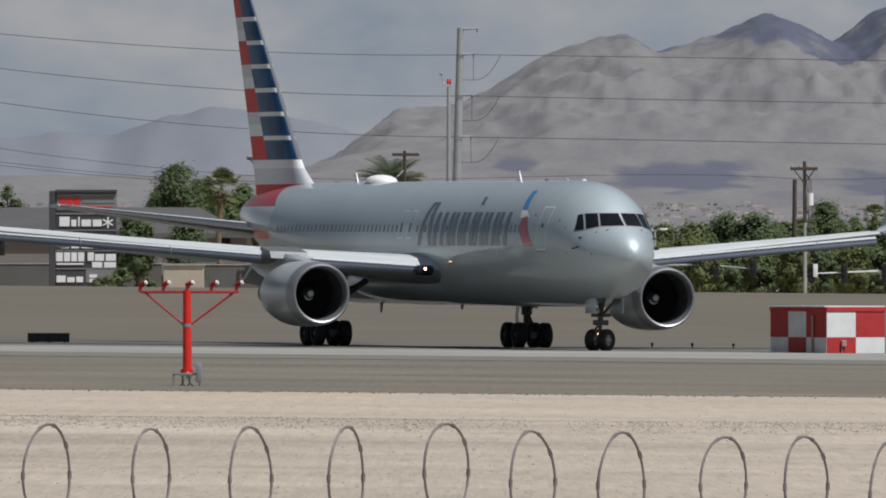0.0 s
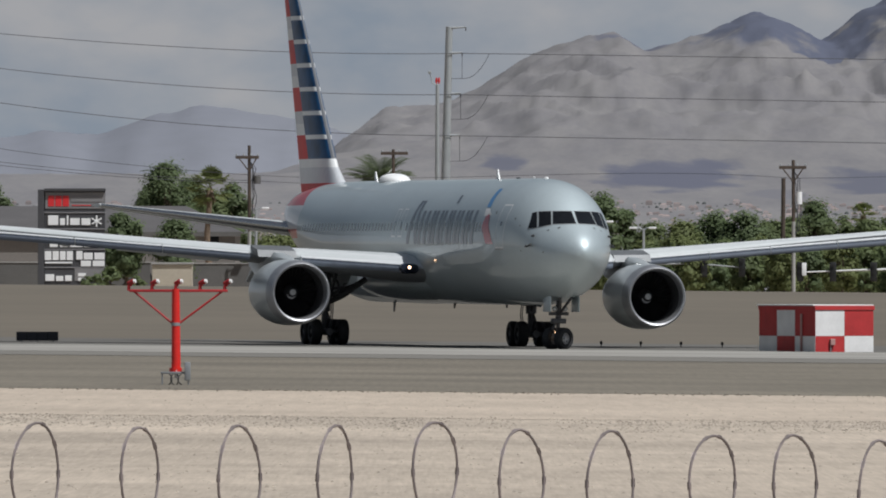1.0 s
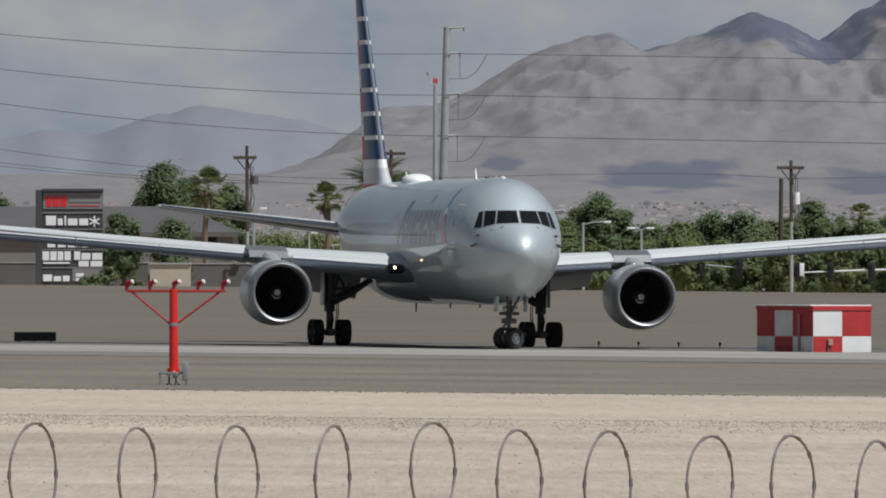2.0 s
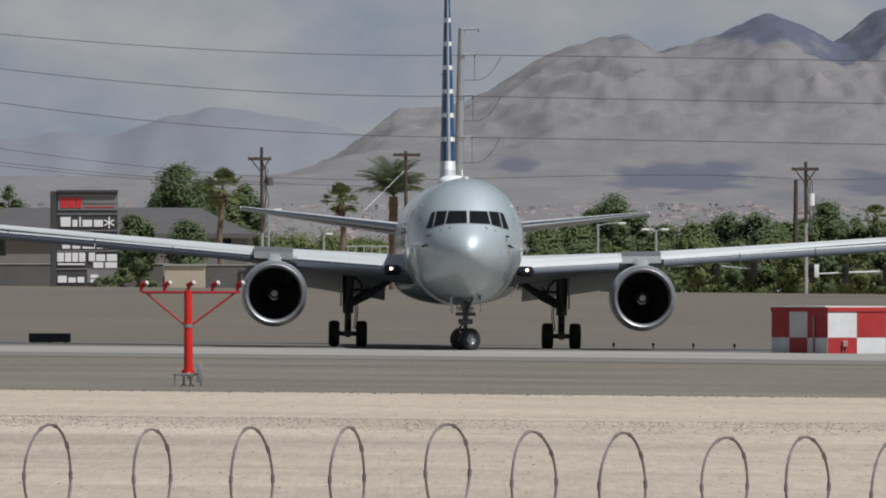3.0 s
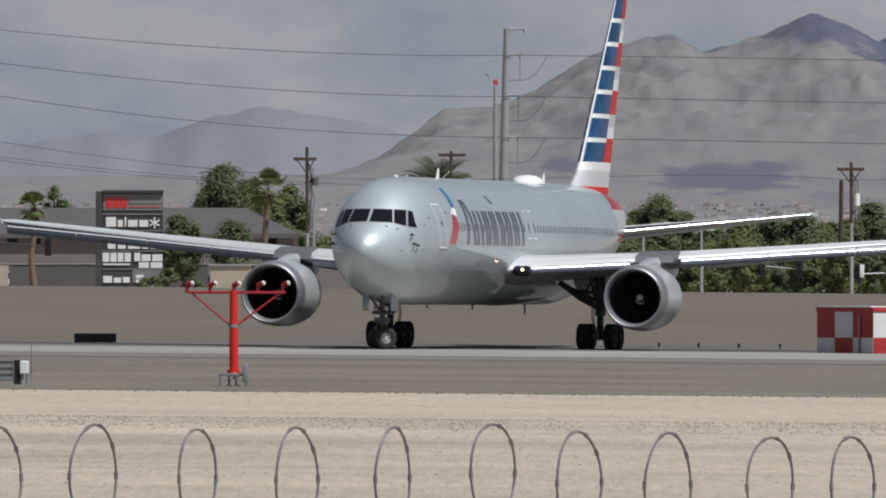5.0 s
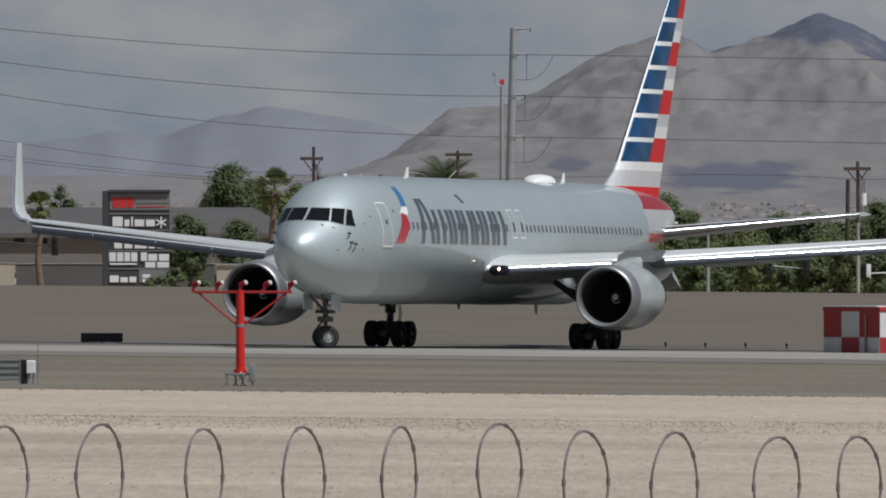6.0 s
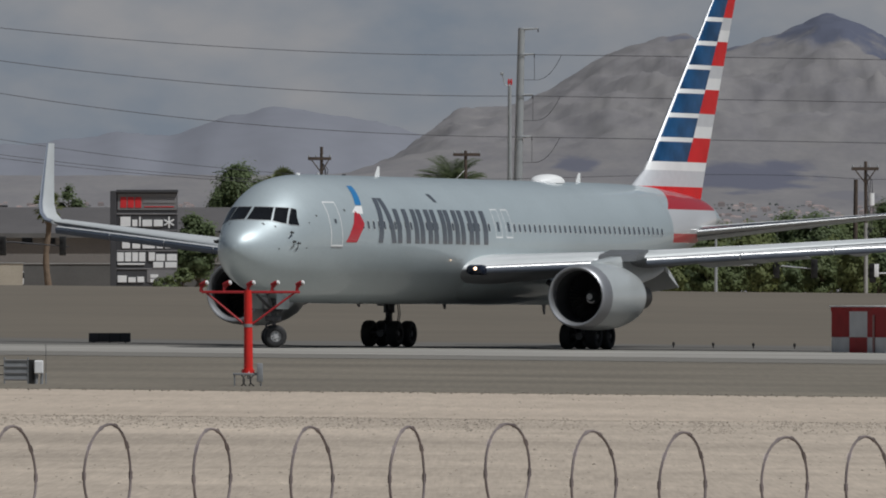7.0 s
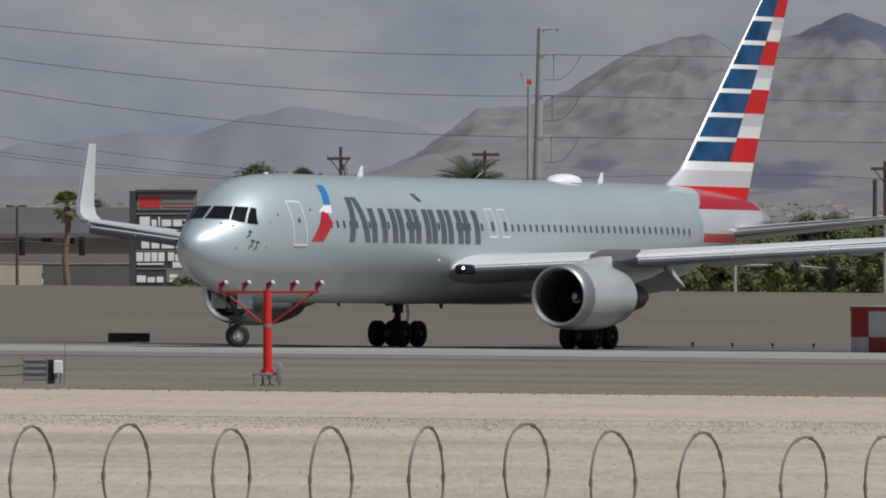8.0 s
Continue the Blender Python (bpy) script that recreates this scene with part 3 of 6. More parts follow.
def fin():
    bm = bmesh.new()
    per = 1.09
    z = 8.19
    rows = []        # (z0, z1, front, rear)
    rows += [(6.0, 7.08, 3, 3), (7.08, 7.80, 4, 4), (7.80, 8.19, 0, 0)]
    k = 0
    while z < 15.9:
        rear = 3 if k % 2 == 0 else None
        rows.append((z, z + 0.52, 2, 3 if rear else 0))
        rows.append((z + 0.52, z + 0.89, 2, 3 if rear else 4))
        rows.append((z + 0.89, z + per, 0, 3 if rear else 4))
        z += per
        k += 1
    cs = [0, 0.012, 0.04, 0.09, 0.16, 0.25, 0.36, 0.47, 0.57, 0.7, 0.85, 1.0]

    def sect(z):
        if z < 8.19:
            u = (z - 7.0) / 1.19
            le = -16.9 - 1.25 * u + (0.9 * max(0, 7.9 - z) ** 1.7 if z < 7.9 else 0)
            te = -24.5 - 0.45 * u
        else:
            u = (z - 8.19) / (15.95 - 8.19)
            le, te = -18.15 - 7.8 * u, -24.95 - 3.4 * u
        ch = le - te
        out = []
        for side in (1, -1):
            rr = []
            for c in cs:
                y = 5 * 0.10 * (0.2969 * math.sqrt(c) - 0.126 * c - 0.3516 * c * c + 0.2843 * c ** 3 - 0.1015 * c ** 4) * ch
                rr.append(Vector((le - c * ch, side * y, z)))
            out.append(rr)
        return out
    for z0, z1, front, rear in rows:
        z1 = min(z1, 15.95)
        if z1 <= z0:
            continue
        a, b = sect(z0), sect(z1)
        for sd in (0, 1):
            va = [bm.verts.new(p) for p in a[sd]]
            vb = [bm.verts.new(p) for p in b[sd]]
            for i in range(len(cs) - 1):
                mi = front if cs[i + 1] <= 0.571 else rear
                if cs[i + 1] <= 0.013 and z0 > 8:
                    mi = 1
                f = bm.faces.new((va[i], va[i + 1], vb[i + 1], vb[i]) if sd == 1 else (va[i + 1], va[i], vb[i], vb[i + 1]))
                f.material_index = mi
    bmesh.ops.remove_doubles(bm, verts=bm.verts, dist=0.0005)
    return part("fin", bm, [WHITE, LIPMETAL, BLUE, RED, LIGHTGREY], airliner, "tall fin with blue, red, white and grey bands", m=Matrix.Translation((0.16, 0, 0.10)))


fin()


# ---- engines ----
def engine(side):
    cy, cz = side * 7.92, 2.27

    def lathe(bm, prof, n=40, droop=0.0, mi=0):
        rs = [[(x, cy + r * math.cos(2 * math.pi * i / n), cz + r * math.sin(2 * math.pi * i / n)) for i in range(n)] for x, r in prof]
        return loft(bm, rs, False, False, mi=mi)
    bm = bmesh.new()
    lathe(bm, [(8.42, 1.388), (7.8, 1.42), (6.8, 1.43), (6.0, 1.41), (5.2, 1.34), (4.5, 1.22), (4.05, 1.12), (4.05, 1.05), (4.6, 1.02)])
    nac = part("nacelle", bm, NACELLE, airliner, "rounded silver engine nacelle")
    bm = bmesh.new()
    lathe(bm, [(8.43, 1.388), (8.7, 1.368), (8.89, 1.347), (9.02, 1.325), (9.14, 1.285), (9.19, 1.235), (9.16, 1.18), (9.06, 1.14), (8.88, 1.115), (8.70, 1.108)])
    part("intake_lip", bm, LIPMETAL, nac, "bare metal intake lip")
    bm = bmesh.new()
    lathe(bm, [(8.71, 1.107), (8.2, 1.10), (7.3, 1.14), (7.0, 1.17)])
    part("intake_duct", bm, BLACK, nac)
    bm = bmesh.new()
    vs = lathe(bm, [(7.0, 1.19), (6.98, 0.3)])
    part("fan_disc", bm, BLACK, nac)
    # blades
    bm = bmesh.new()
    g = []
    for r, tw in ((0.33, 0.5), (0.75, 0.8), (1.12, 1.1)):
        row = []
        for s in (-1, 1):
            aa = s * 0.055 * (0.75 / r) ** 0.4
            row.append(bm.verts.new((s * 0.14 * (1.3 - tw * 0.5), r * math.cos(aa), r * math.sin(aa))))
        g.append(row)
    for r0, r1 in zip(g, g[1:]):
        bm.faces.new((r0[0], r0[1], r1[1], r1[0]))
    blade = part("fan_blade", bm, FAN, nac)
    for k in range(38):
        if k:
            b2 = new("fan_blade", blade.data)
            b2.parent = nac
        else:
            b2 = blade
        b2.matrix_basis = Matrix.Translation((7.25, cy, cz)) @ Matrix.Rotation(2 * math.pi * k / 38, 4, "X")
    bm = bmesh.new()
    lathe(bm, [(7.72, 0.015), (7.68, 0.08), (7.58, 0.17), (7.4, 0.27), (7.2, 0.33)], 24)
    sp = part("spinner", bm, GEAR, nac)
    bm = bmesh.new()
    lathe(bm, [(7.735, 0.01), (7.71, 0.08), (7.67, 0.135)], 20)
    part("spinner_mark", bm, WHITE, nac, "pale painted spinner tip")
    # a white comma on the spinner
    bm = bmesh.new()
    g = []
    for k in range(9):
        a = radians(200 + 14 * k)
        w = 0.045 * math.sin(math.pi * (k + 0.6) / 9.2)
        g.append([bm.verts.new((xx, cy + r * math.cos(a), cz + r * math.sin(a))) for xx, r in ((7.505, 0.235 - w), (7.455, 0.235 + w))])
    for r0, r1 in zip(g, g[1:]):
        bm.faces.new((r0[0], r0[1], r1[1], r1[0]))
    part("spinner_swirl", bm, WHITE, nac, "white painted swirl on the spinner")
    bm = bmesh.new()
    lathe(bm, [(4.7, 0.98), (3.9, 0.84), (2.9, 0.68), (1.9, 0.52), (1.85, 0.47), (2.2, 0.42)])
    part("core_cowl", bm, HOTMETAL, nac, "burnt metal core cowl")
    bm = bmesh.new()
    lathe(bm, [(2.3, 0.42), (1.6, 0.34), (1.1, 0.18), (0.85, 0.02)], 24)
    part("exhaust_plug", bm, HOTMETAL, nac)
    # pylon
    bm = bmesh.new()
    rs = []
    for x, zb, zt, w in ((7.6, 3.60, 3.66, 0.05), (7.0, 3.5, 3.76, 0.22), (6.2, 3.4, 3.86, 0.30), (5.0, 3.2, 3.98, 0.32), (4.2, 3.0, 4.00, 0.32), (3.0, 2.8, 3.9, 0.30), (1.0, 3.1, 3.7, 0.2), (-0.5, 3.4, 3.6, 0.05)):
        rs.append([(x, cy + w * a, zb + (zt - zb) * b) for a, b in ((-1, 0), (-1, 0.8), (-0.6, 1), (0.6, 1), (1, 0.8), (1, 0))])
    loft(bm, rs)
    part("pylon", bm, NACELLE, airliner, "engine pylon under the wing")


engine(1)
engine(-1)


# ---- landing gear ----
wheels = []      # (object, place, radius, steer, track)


def wheel_mesh(name, R, w, rim):
    bm = bmesh.new()
    prof = [(-w / 2 * 0.55, rim), (-w / 2 * 0.9, rim + 0.02), (-w / 2, R * 0.80), (-w / 2 * 0.86, R * 0.93), (-w / 2 * 0.55, R), (w / 2 * 0.55, R), (w / 2 * 0.86, R * 0.93), (w / 2, R * 0.80), (w / 2 * 0.9, rim + 0.02), (w / 2 * 0.55, rim)]
    n = 28
    vs = [[bm.verts.new((r * math.sin(2 * math.pi * i / n), y, r * math.cos(2 * math.pi * i / n))) for i in range(n)] for y, r in prof]
    for r0, r1 in zip(vs, vs[1:]):
        for i in range(n):
            bm.faces.new((r0[i], r0[(i + 1) % n], r1[(i + 1) % n], r1[i]))
    # rim: dished disc with a hub and eight holes suggested by raised bolts
    for s in (-1, 1):
        pr = [(s * w / 2 * 0.56, rim * 1.02), (s * w / 2 * 0.72, rim * 0.9), (s * w / 2 * 0.35, rim * 0.8), (s * w / 2 * 0.40, rim * 0.45), (s * w / 2 * 0.8, rim * 0.36), (s * w / 2 * 0.8, 0.005)]
        rv = [[bm.verts.new((r * math.sin(2 * math.pi * i / n), y, r * math.cos(2 * math.pi * i / n))) for i in range(n)] for y, r in pr]
        for r0, r1 in zip(rv, rv[1:]):
            for i in range(n):
                bm.faces.new((r0[i], r0[(i + 1) % n], r1[(i + 1) % n], r1[i])).material_index = 1
        for k in range(6):
            a = 2 * math.pi * k / 6
            c = Vector((rim * 0.62 * math.sin(a), s * w / 2 * 0.38, rim * 0.62 * math.cos(a)))
            bmesh.ops.create_cube(bm, size=rim * 0.16, matrix=Matrix.Translation(c))
    me = bpy.data.meshes.new(name)
    bmesh.ops.recalc_face_normals(bm, faces=bm.faces)
    for f in bm.faces:
        f.smooth = True
    bm.to_mesh(me)
    bm.free()
    me.materials.append(TYRE)
    me.materials.append(RIM if name == "nose_wheel" else GEAR)
    me.set_sharp_from_angle(angle=radians(40))
    return me


MAIN_WHEEL = wheel_mesh("main_wheel", 0.56, 0.46, 0.27)
NOSE_WHEEL = wheel_mesh("nose_wheel", 0.47, 0.38, 0.24)
STEER = -56
for side in (1, -1):
    y = side * 4.65
    bm = bmesh.new()
    tube(bm, [(0, y, 0.5), (0, y, 1.45), (0, y, 1.46), (0, y, 3.5)], [0.15, 0.15, 0.24, 0.26], 14)
    g = part("main_gear", bm, GEAR, airliner, "dark main landing gear with four wheel bogie")

    def rod(name, pts, r, n=8):
        bm = bmesh.new()
        tube(bm, pts, r, n)
        return part(name, bm, GEAR, g)
    rod("bogie_beam", [(-0.95, y, 0.56), (0.95, y, 0.56)], 0.17, 10)
    for ax in (-0.72, 0.72):
        rod("axle", [(ax, y - 0.78, 0.56), (ax, y + 0.78, 0.56)], 0.10)
    rod("side_brace", [(0.05, y, 1.75), (0.1, y - side * 0.8, 2.2), (0.2, y - side * 1.8, 2.9)], [0.10, 0.15, 0.13])
    rod("side_brace", [(-0.2, y, 1.95), (0.0, y - side * 0.8, 2.45), (0.1, y - side * 1.7, 2.75)], 0.07)
    rod("lock_link", [(0.1, y - side * 0.7, 2.18), (0.0, y - side * 0.55, 2.75), (0.0, y - side * 0.2, 3.1)], 0.06)
    rod("jury_strut", [(-0.15, y, 2.45), (0.1, y - side * 1.25, 2.5)], 0.06)
    rod("drag_brace", [(0.1, y, 1.5), (1.3, y - side * 0.2, 3.2)], 0.09)
    rod("torque_link", [(0.0, y + 0.06, 1.5), (0.5, y + 0.06, 1.12), (0.05, y + 0.06, 0.72)], 0.075)
    for o in (0.26, 0.34):
        rod("hose", [(-0.2, y - side * o, 0.75), (-0.25, y - side * (o + 0.08), 1.4), (-0.1, y - side * (o + 0.05), 2.1), (0.1, y - side * (o + 0.6), 2.7)], 0.024, 6)
    bm = bmesh.new()
    box(bm, -0.75, 0.55, y + side * 0.32 - 0.03, y + side * 0.32 + 0.03, 1.75, 3.15, 0.02)
    part("gear_door", bm, SILVER, g)
    for ax in (-0.72, 0.72):
        for oy in (-0.6, 0.6):
            w = new("main_wheel", MAIN_WHEEL)
            w.parent = g
            wheels.append((w, (ax, y + oy, 0.56), 0.56, 0, y))

bm = bmesh.new()
nx = 22.76
st = Matrix.Translation((nx, 0, 0)) @ Matrix.Rotation(radians(STEER), 4, "Z")
tube(bm, [(nx, 0, 0.5), (nx + 0.03, 0, 1.35)], 0.085)
tube(bm, [(nx + 0.02, 0, 1.15), (nx + 0.12, 0, 2.3)], 0.125)
tube(bm, [st @ Vector((0, -0.45, 0.47)), st @ Vector((0, 0.45, 0.47))], 0.07)
tube(bm, [(nx + 0.05, 0, 1.45), (nx + 1.25, 0.25, 2.2)], 0.06)
tube(bm, [(nx + 0.05, 0, 1.45), (nx + 1.25, -0.25, 2.2)], 0.06)
tube(bm, [st @ Vector((0.05, 0, 1.2)), st @ Vector((0.35, 0, 0.9)), st @ Vector((0.05, 0, 0.6))], 0.05)
tube(bm, [(nx + 0.1, -0.42, 1.52), (nx + 0.1, 0.42, 1.52)], 0.075)
box(bm, nx - 0.12, nx + 0.28, -0.30, 0.30, 1.10, 1.32, 0.04)
ng = part("nose_gear", bm, GEAR, airliner, "nose landing gear turned to one side")
for s in (-1, 1):
    bm = bmesh.new()
    box(bm, nx - 0.1, nx + 1.15, s * 0.62 - 0.025, s * 0.62 + 0.025, 1.60, 2.25, 0.02)
    part("gear_door", bm, SILVER, ng)
    bm = bmesh.new()
    bmesh.ops.create_uvsphere(bm, u_segments=14, v_segments=8, radius=0.12, matrix=Matrix.Translation((nx + 0.28, s * 0.22, 1.72)))
    part("taxi_lamp", bm, RIM, ng, "round taxi lamp")
    w = new("nose_wheel", NOSE_WHEEL)
    w.parent = ng
    p = st @ Vector((0, s * 0.33, 0.47))
    wheels.append((w, tuple(p), 0.47, STEER, 0))
# small glowing ball beside the nose wheels
bm = bmesh.new()
bmesh.ops.create_uvsphere(bm, u_segments=10, v_segments=6, radius=0.045, matrix=Matrix.Translation((0.07, 0.22, 0)) @ Matrix.Translation(st @ Vector((0.42, -0.05, 0.72))))
part("glow_spot", bm, SMALLGLOW, ng, "small glowing spot")

# probes and ports on the nose
PORT = mat("dark_port", (0.05, 0.05, 0.05), 0.6, vary=0.1)
for side in (1, -1):
    for ax, z in ((24.75, 4.80), (24.7, 4.42), (24.45, 4.36)):
        p0 = skin(ax, z, side, 0.0)
        bm = bmesh.new()
        tube(bm, [p0, p0 + Vector((0.02, side * 0.10, -0.02)), p0 + Vector((0.26, side * 0.12, -0.01))], [0.05, 0.045, 0.02], 8)
        part("pitot_probe", bm, PORT, body, "small dark air data probe")
    for ax, z, r in ((25.7, 5.12, 0.035), (25.35, 5.02, 0.03), (23.6, 5.2, 0.03), (25.5, 4.1, 0.03), (23.9, 4.15, 0.03), (23.0, 5.5, 0.04), (20.6, 5.75, 0.05)):
        bm = bmesh.new()
        patch(bm, [(ax - r, z - r), (ax + r, z - r), (ax + r, z + r), (ax - r, z + r)], side, 0.012, 1, 1)
        part("static_port", bm, PORT, body)
# joint before the tail
for jx in (-15.1,):
    top, bot, w = station(jx)
    c, h = (top + bot) / 2, (top - bot) / 2
    bm = bmesh.new()
    loft(bm, [[(jx + d, (w2 + 0.004) * math.cos(2 * math.pi * k / 64), (t2 + b2) / 2 + ((t2 - b2) / 2 + 0.004) * math.sin(2 * math.pi * k / 64)) for k in range(64)]
              for d, (t2, b2, w2) in ((0.012, station(jx + 0.012)), (-0.012, station(jx - 0.012)))], False, False)
    part("skin_joint", bm, FRAMEMET, body)

# roof fittings
bm = bmesh.new()
rs = []
for k in range(11):
    u = k / 10
    e = max(0.02, math.sin(math.pi * u)) ** 0.5
    rs.append([(-5.25 - 2.4 * u, 0.68 * e * math.cos(math.pi * i / 10), 7.18 + 0.39 * e * math.sin(math.pi * i / 10) ** 0.7) for i in range(11)])
loft(bm, rs)
part("antenna_dome", bm, WHITE, body, "white satellite antenna dome")
for ax, mtl, r in ((15.7, GEAR, 0.09), (20.5, WHITE, 0.10), (18.4, RIM, 0.06)):
    bm = bmesh.new()
    top = station(ax)[0]
    tube(bm, [(ax, 0, top - 0.03), (ax, 0, top + 0.04), (ax, 0, top + 0.07)], [r, r, r * 0.5], 10)
    part("crown_beacon", bm, mtl, body, "small round fitting on the crown")
for ax, h in ((-6.2, 0.42), (4.8, 0.22), (14.0, 0.16)):
    bm = bmesh.new()
    zb = 1.88
    loft(bm, [[(ax + 0.16, 0.025, zb), (ax + 0.16, -0.025, zb), (ax - 0.16, -0.025, zb), (ax - 0.16, 0.025, zb)],
              [(ax + 0.02, 0.015, zb - h), (ax + 0.02, -0.015, zb - h), (ax - 0.14, -0.015, zb - h), (ax - 0.14, 0.015, zb - h)]])
    part("belly_antenna", bm, GEAR, body, "small dark blade antenna under the belly")
for ax, h in ((12.2, 0.42), (-9.9, 0.42)):
    bm = bmesh.new()
    loft(bm, [[(ax + 0.25, 0.03, 7.2), (ax + 0.25, -0.03, 7.2), (ax - 0.2, -0.03, 7.2), (ax - 0.2, 0.03, 7.2)],
              [(ax - 0.05, 0.015, 7.25 + h), (ax - 0.05, -0.015, 7.25 + h), (ax - 0.22, -0.015, 7.25 + h), (ax - 0.22, 0.015, 7.25 + h)]])
    part("blade_antenna", bm, WHITE, body)


def east(u, y):
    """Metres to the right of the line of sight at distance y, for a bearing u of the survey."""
    return (u - 784) * y / 24408


def up(v, y):
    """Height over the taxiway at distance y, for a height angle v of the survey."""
    return EYE + (500 - v) * y / 24408


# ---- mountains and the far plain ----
# both rock colours have the haze of the distance mixed in
ROCK = mat("hazed_desert_rock", (0.186, 0.176, 0.173), 0.95, scale=0.085, fine=0.6, vary=0.14, dark=(0.153, 0.146, 0.155))
FARROCK = mat("hazed_far_range_rock", (0.184, 0.191, 0.220), 0.95, scale=0.01, fine=0.1, vary=0.08)


def long_grain(m):
    """Bands of rock and brush that run down the slopes."""
    nt = m.node_tree
    mp = nt.nodes.new("ShaderNodeMapping")
    mp.inputs["Scale"].default_value = (1, 0.10, 1)
    nt.links.new([n for n in nt.nodes if n.type == "TEX_COORD"][0].outputs["Object"], mp.inputs["Vector"])
    for n in nt.nodes:
        if n.type == "TEX_NOISE":
            nt.links.new(mp.outputs["Vector"], n.inputs["Vector"])


long_grain(ROCK)


def cloud_shadow_patch(m, centre, radii, colour):
    """Cloud shadow painted into the rock colour with a ragged edge, round a place on the range."""
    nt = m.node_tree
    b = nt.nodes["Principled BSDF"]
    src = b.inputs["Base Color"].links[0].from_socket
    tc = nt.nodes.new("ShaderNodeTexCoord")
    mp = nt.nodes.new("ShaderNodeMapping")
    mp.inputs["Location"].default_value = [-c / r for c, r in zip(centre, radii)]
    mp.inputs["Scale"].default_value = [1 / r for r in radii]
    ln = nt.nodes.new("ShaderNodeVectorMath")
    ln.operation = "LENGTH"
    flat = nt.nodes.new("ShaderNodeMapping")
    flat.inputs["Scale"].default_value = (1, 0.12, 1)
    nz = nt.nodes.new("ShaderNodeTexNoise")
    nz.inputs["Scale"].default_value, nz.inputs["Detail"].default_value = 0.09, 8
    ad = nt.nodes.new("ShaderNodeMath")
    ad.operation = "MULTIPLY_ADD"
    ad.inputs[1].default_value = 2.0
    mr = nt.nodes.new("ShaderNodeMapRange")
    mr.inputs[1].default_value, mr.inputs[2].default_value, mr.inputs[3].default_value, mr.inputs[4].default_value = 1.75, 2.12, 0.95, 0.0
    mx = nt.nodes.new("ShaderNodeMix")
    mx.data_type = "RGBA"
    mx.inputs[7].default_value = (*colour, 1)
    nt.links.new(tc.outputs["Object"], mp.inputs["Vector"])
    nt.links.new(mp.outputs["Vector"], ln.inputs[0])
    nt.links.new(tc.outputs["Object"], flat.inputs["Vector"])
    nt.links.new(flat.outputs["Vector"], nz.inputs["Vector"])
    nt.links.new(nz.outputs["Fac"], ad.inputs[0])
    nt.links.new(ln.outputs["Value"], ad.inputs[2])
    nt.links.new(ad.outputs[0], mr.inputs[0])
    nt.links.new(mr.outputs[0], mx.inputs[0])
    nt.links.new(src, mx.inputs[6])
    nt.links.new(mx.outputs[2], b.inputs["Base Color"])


# cloud shadows on the peaks and lower slopes, painted as darker bluish rock
cloud_shadow_patch(ROCK, (101.5, 4150, 77.6), (22.0, 300, 11.0), (0.080, 0.090, 0.132))
cloud_shadow_patch(ROCK, (119.5, 4080, 69.0), (20.0, 320, 10.0), (0.080, 0.090, 0.132))
cloud_shadow_patch(ROCK, (133.64, 4150, 84.46), (16.15, 260, 8.16), (0.080, 0.090, 0.132))
cloud_shadow_patch(ROCK, (60.5, 4150, 73.3), (13.0, 200, 3.2), (0.105, 0.110, 0.145))

cloud_shadow_patch(ROCK, (56.06, 3250, 27.08), (16.64, 420, 5.33), (0.098, 0.102, 0.138))
cloud_shadow_patch(ROCK, (100.66, 3250, 24.15), (14.65, 420, 4.26), (0.104, 0.107, 0.138))
cloud_shadow_patch(ROCK, (18.25, 3400, 30.71), (6.13, 300, 2.51), (0.104, 0.107, 0.138))
cloud_shadow_patch(ROCK, (74.48, 3000, 21.29), (7.37, 300, 1.47), (0.15, 0.145, 0.16))


def curve_at(pts, x):
    xs, zs = [p[0] for p in pts], [p[1] for p in pts]
    return float(np.interp(x, xs, zs))


def ridged(x, y, s, o=4, seed=0.0):
    v, a, f = 0.0, 1.0, s
    for _ in range(o):
        n = 1 - abs(noise.noise(Vector((x * f, y * f, seed))))
        v += a * n * n
        a *= 0.5
        f *= 2.1
    return v / 1.9


# crest of the near range: x, height above the plain
CREST = [(-90, 22), (-38.54, 31.24), (-28.22, 42.43), (-21.34, 48.11), (-13.59, 54.99),
         (1.03, 55.6), (7.92, 58.0), (14.8, 61.8), (21.3, 65.9), (28.2, 70.4),
         (37.2, 73.6), (45.77, 76.3), (54.72, 77.70), (62.98, 72.37), (71.58, 74.09),
         (83.63, 78.22), (92.23, 82.69), (98.60, 84.07), (106.00, 80.6),
         (112.88, 76.6), (117.70, 75.3), (124.07, 79.94), (130.09, 84.59),
         (134.91, 87.51), (143.85, 92.33), (330, 80), (900, 40)]


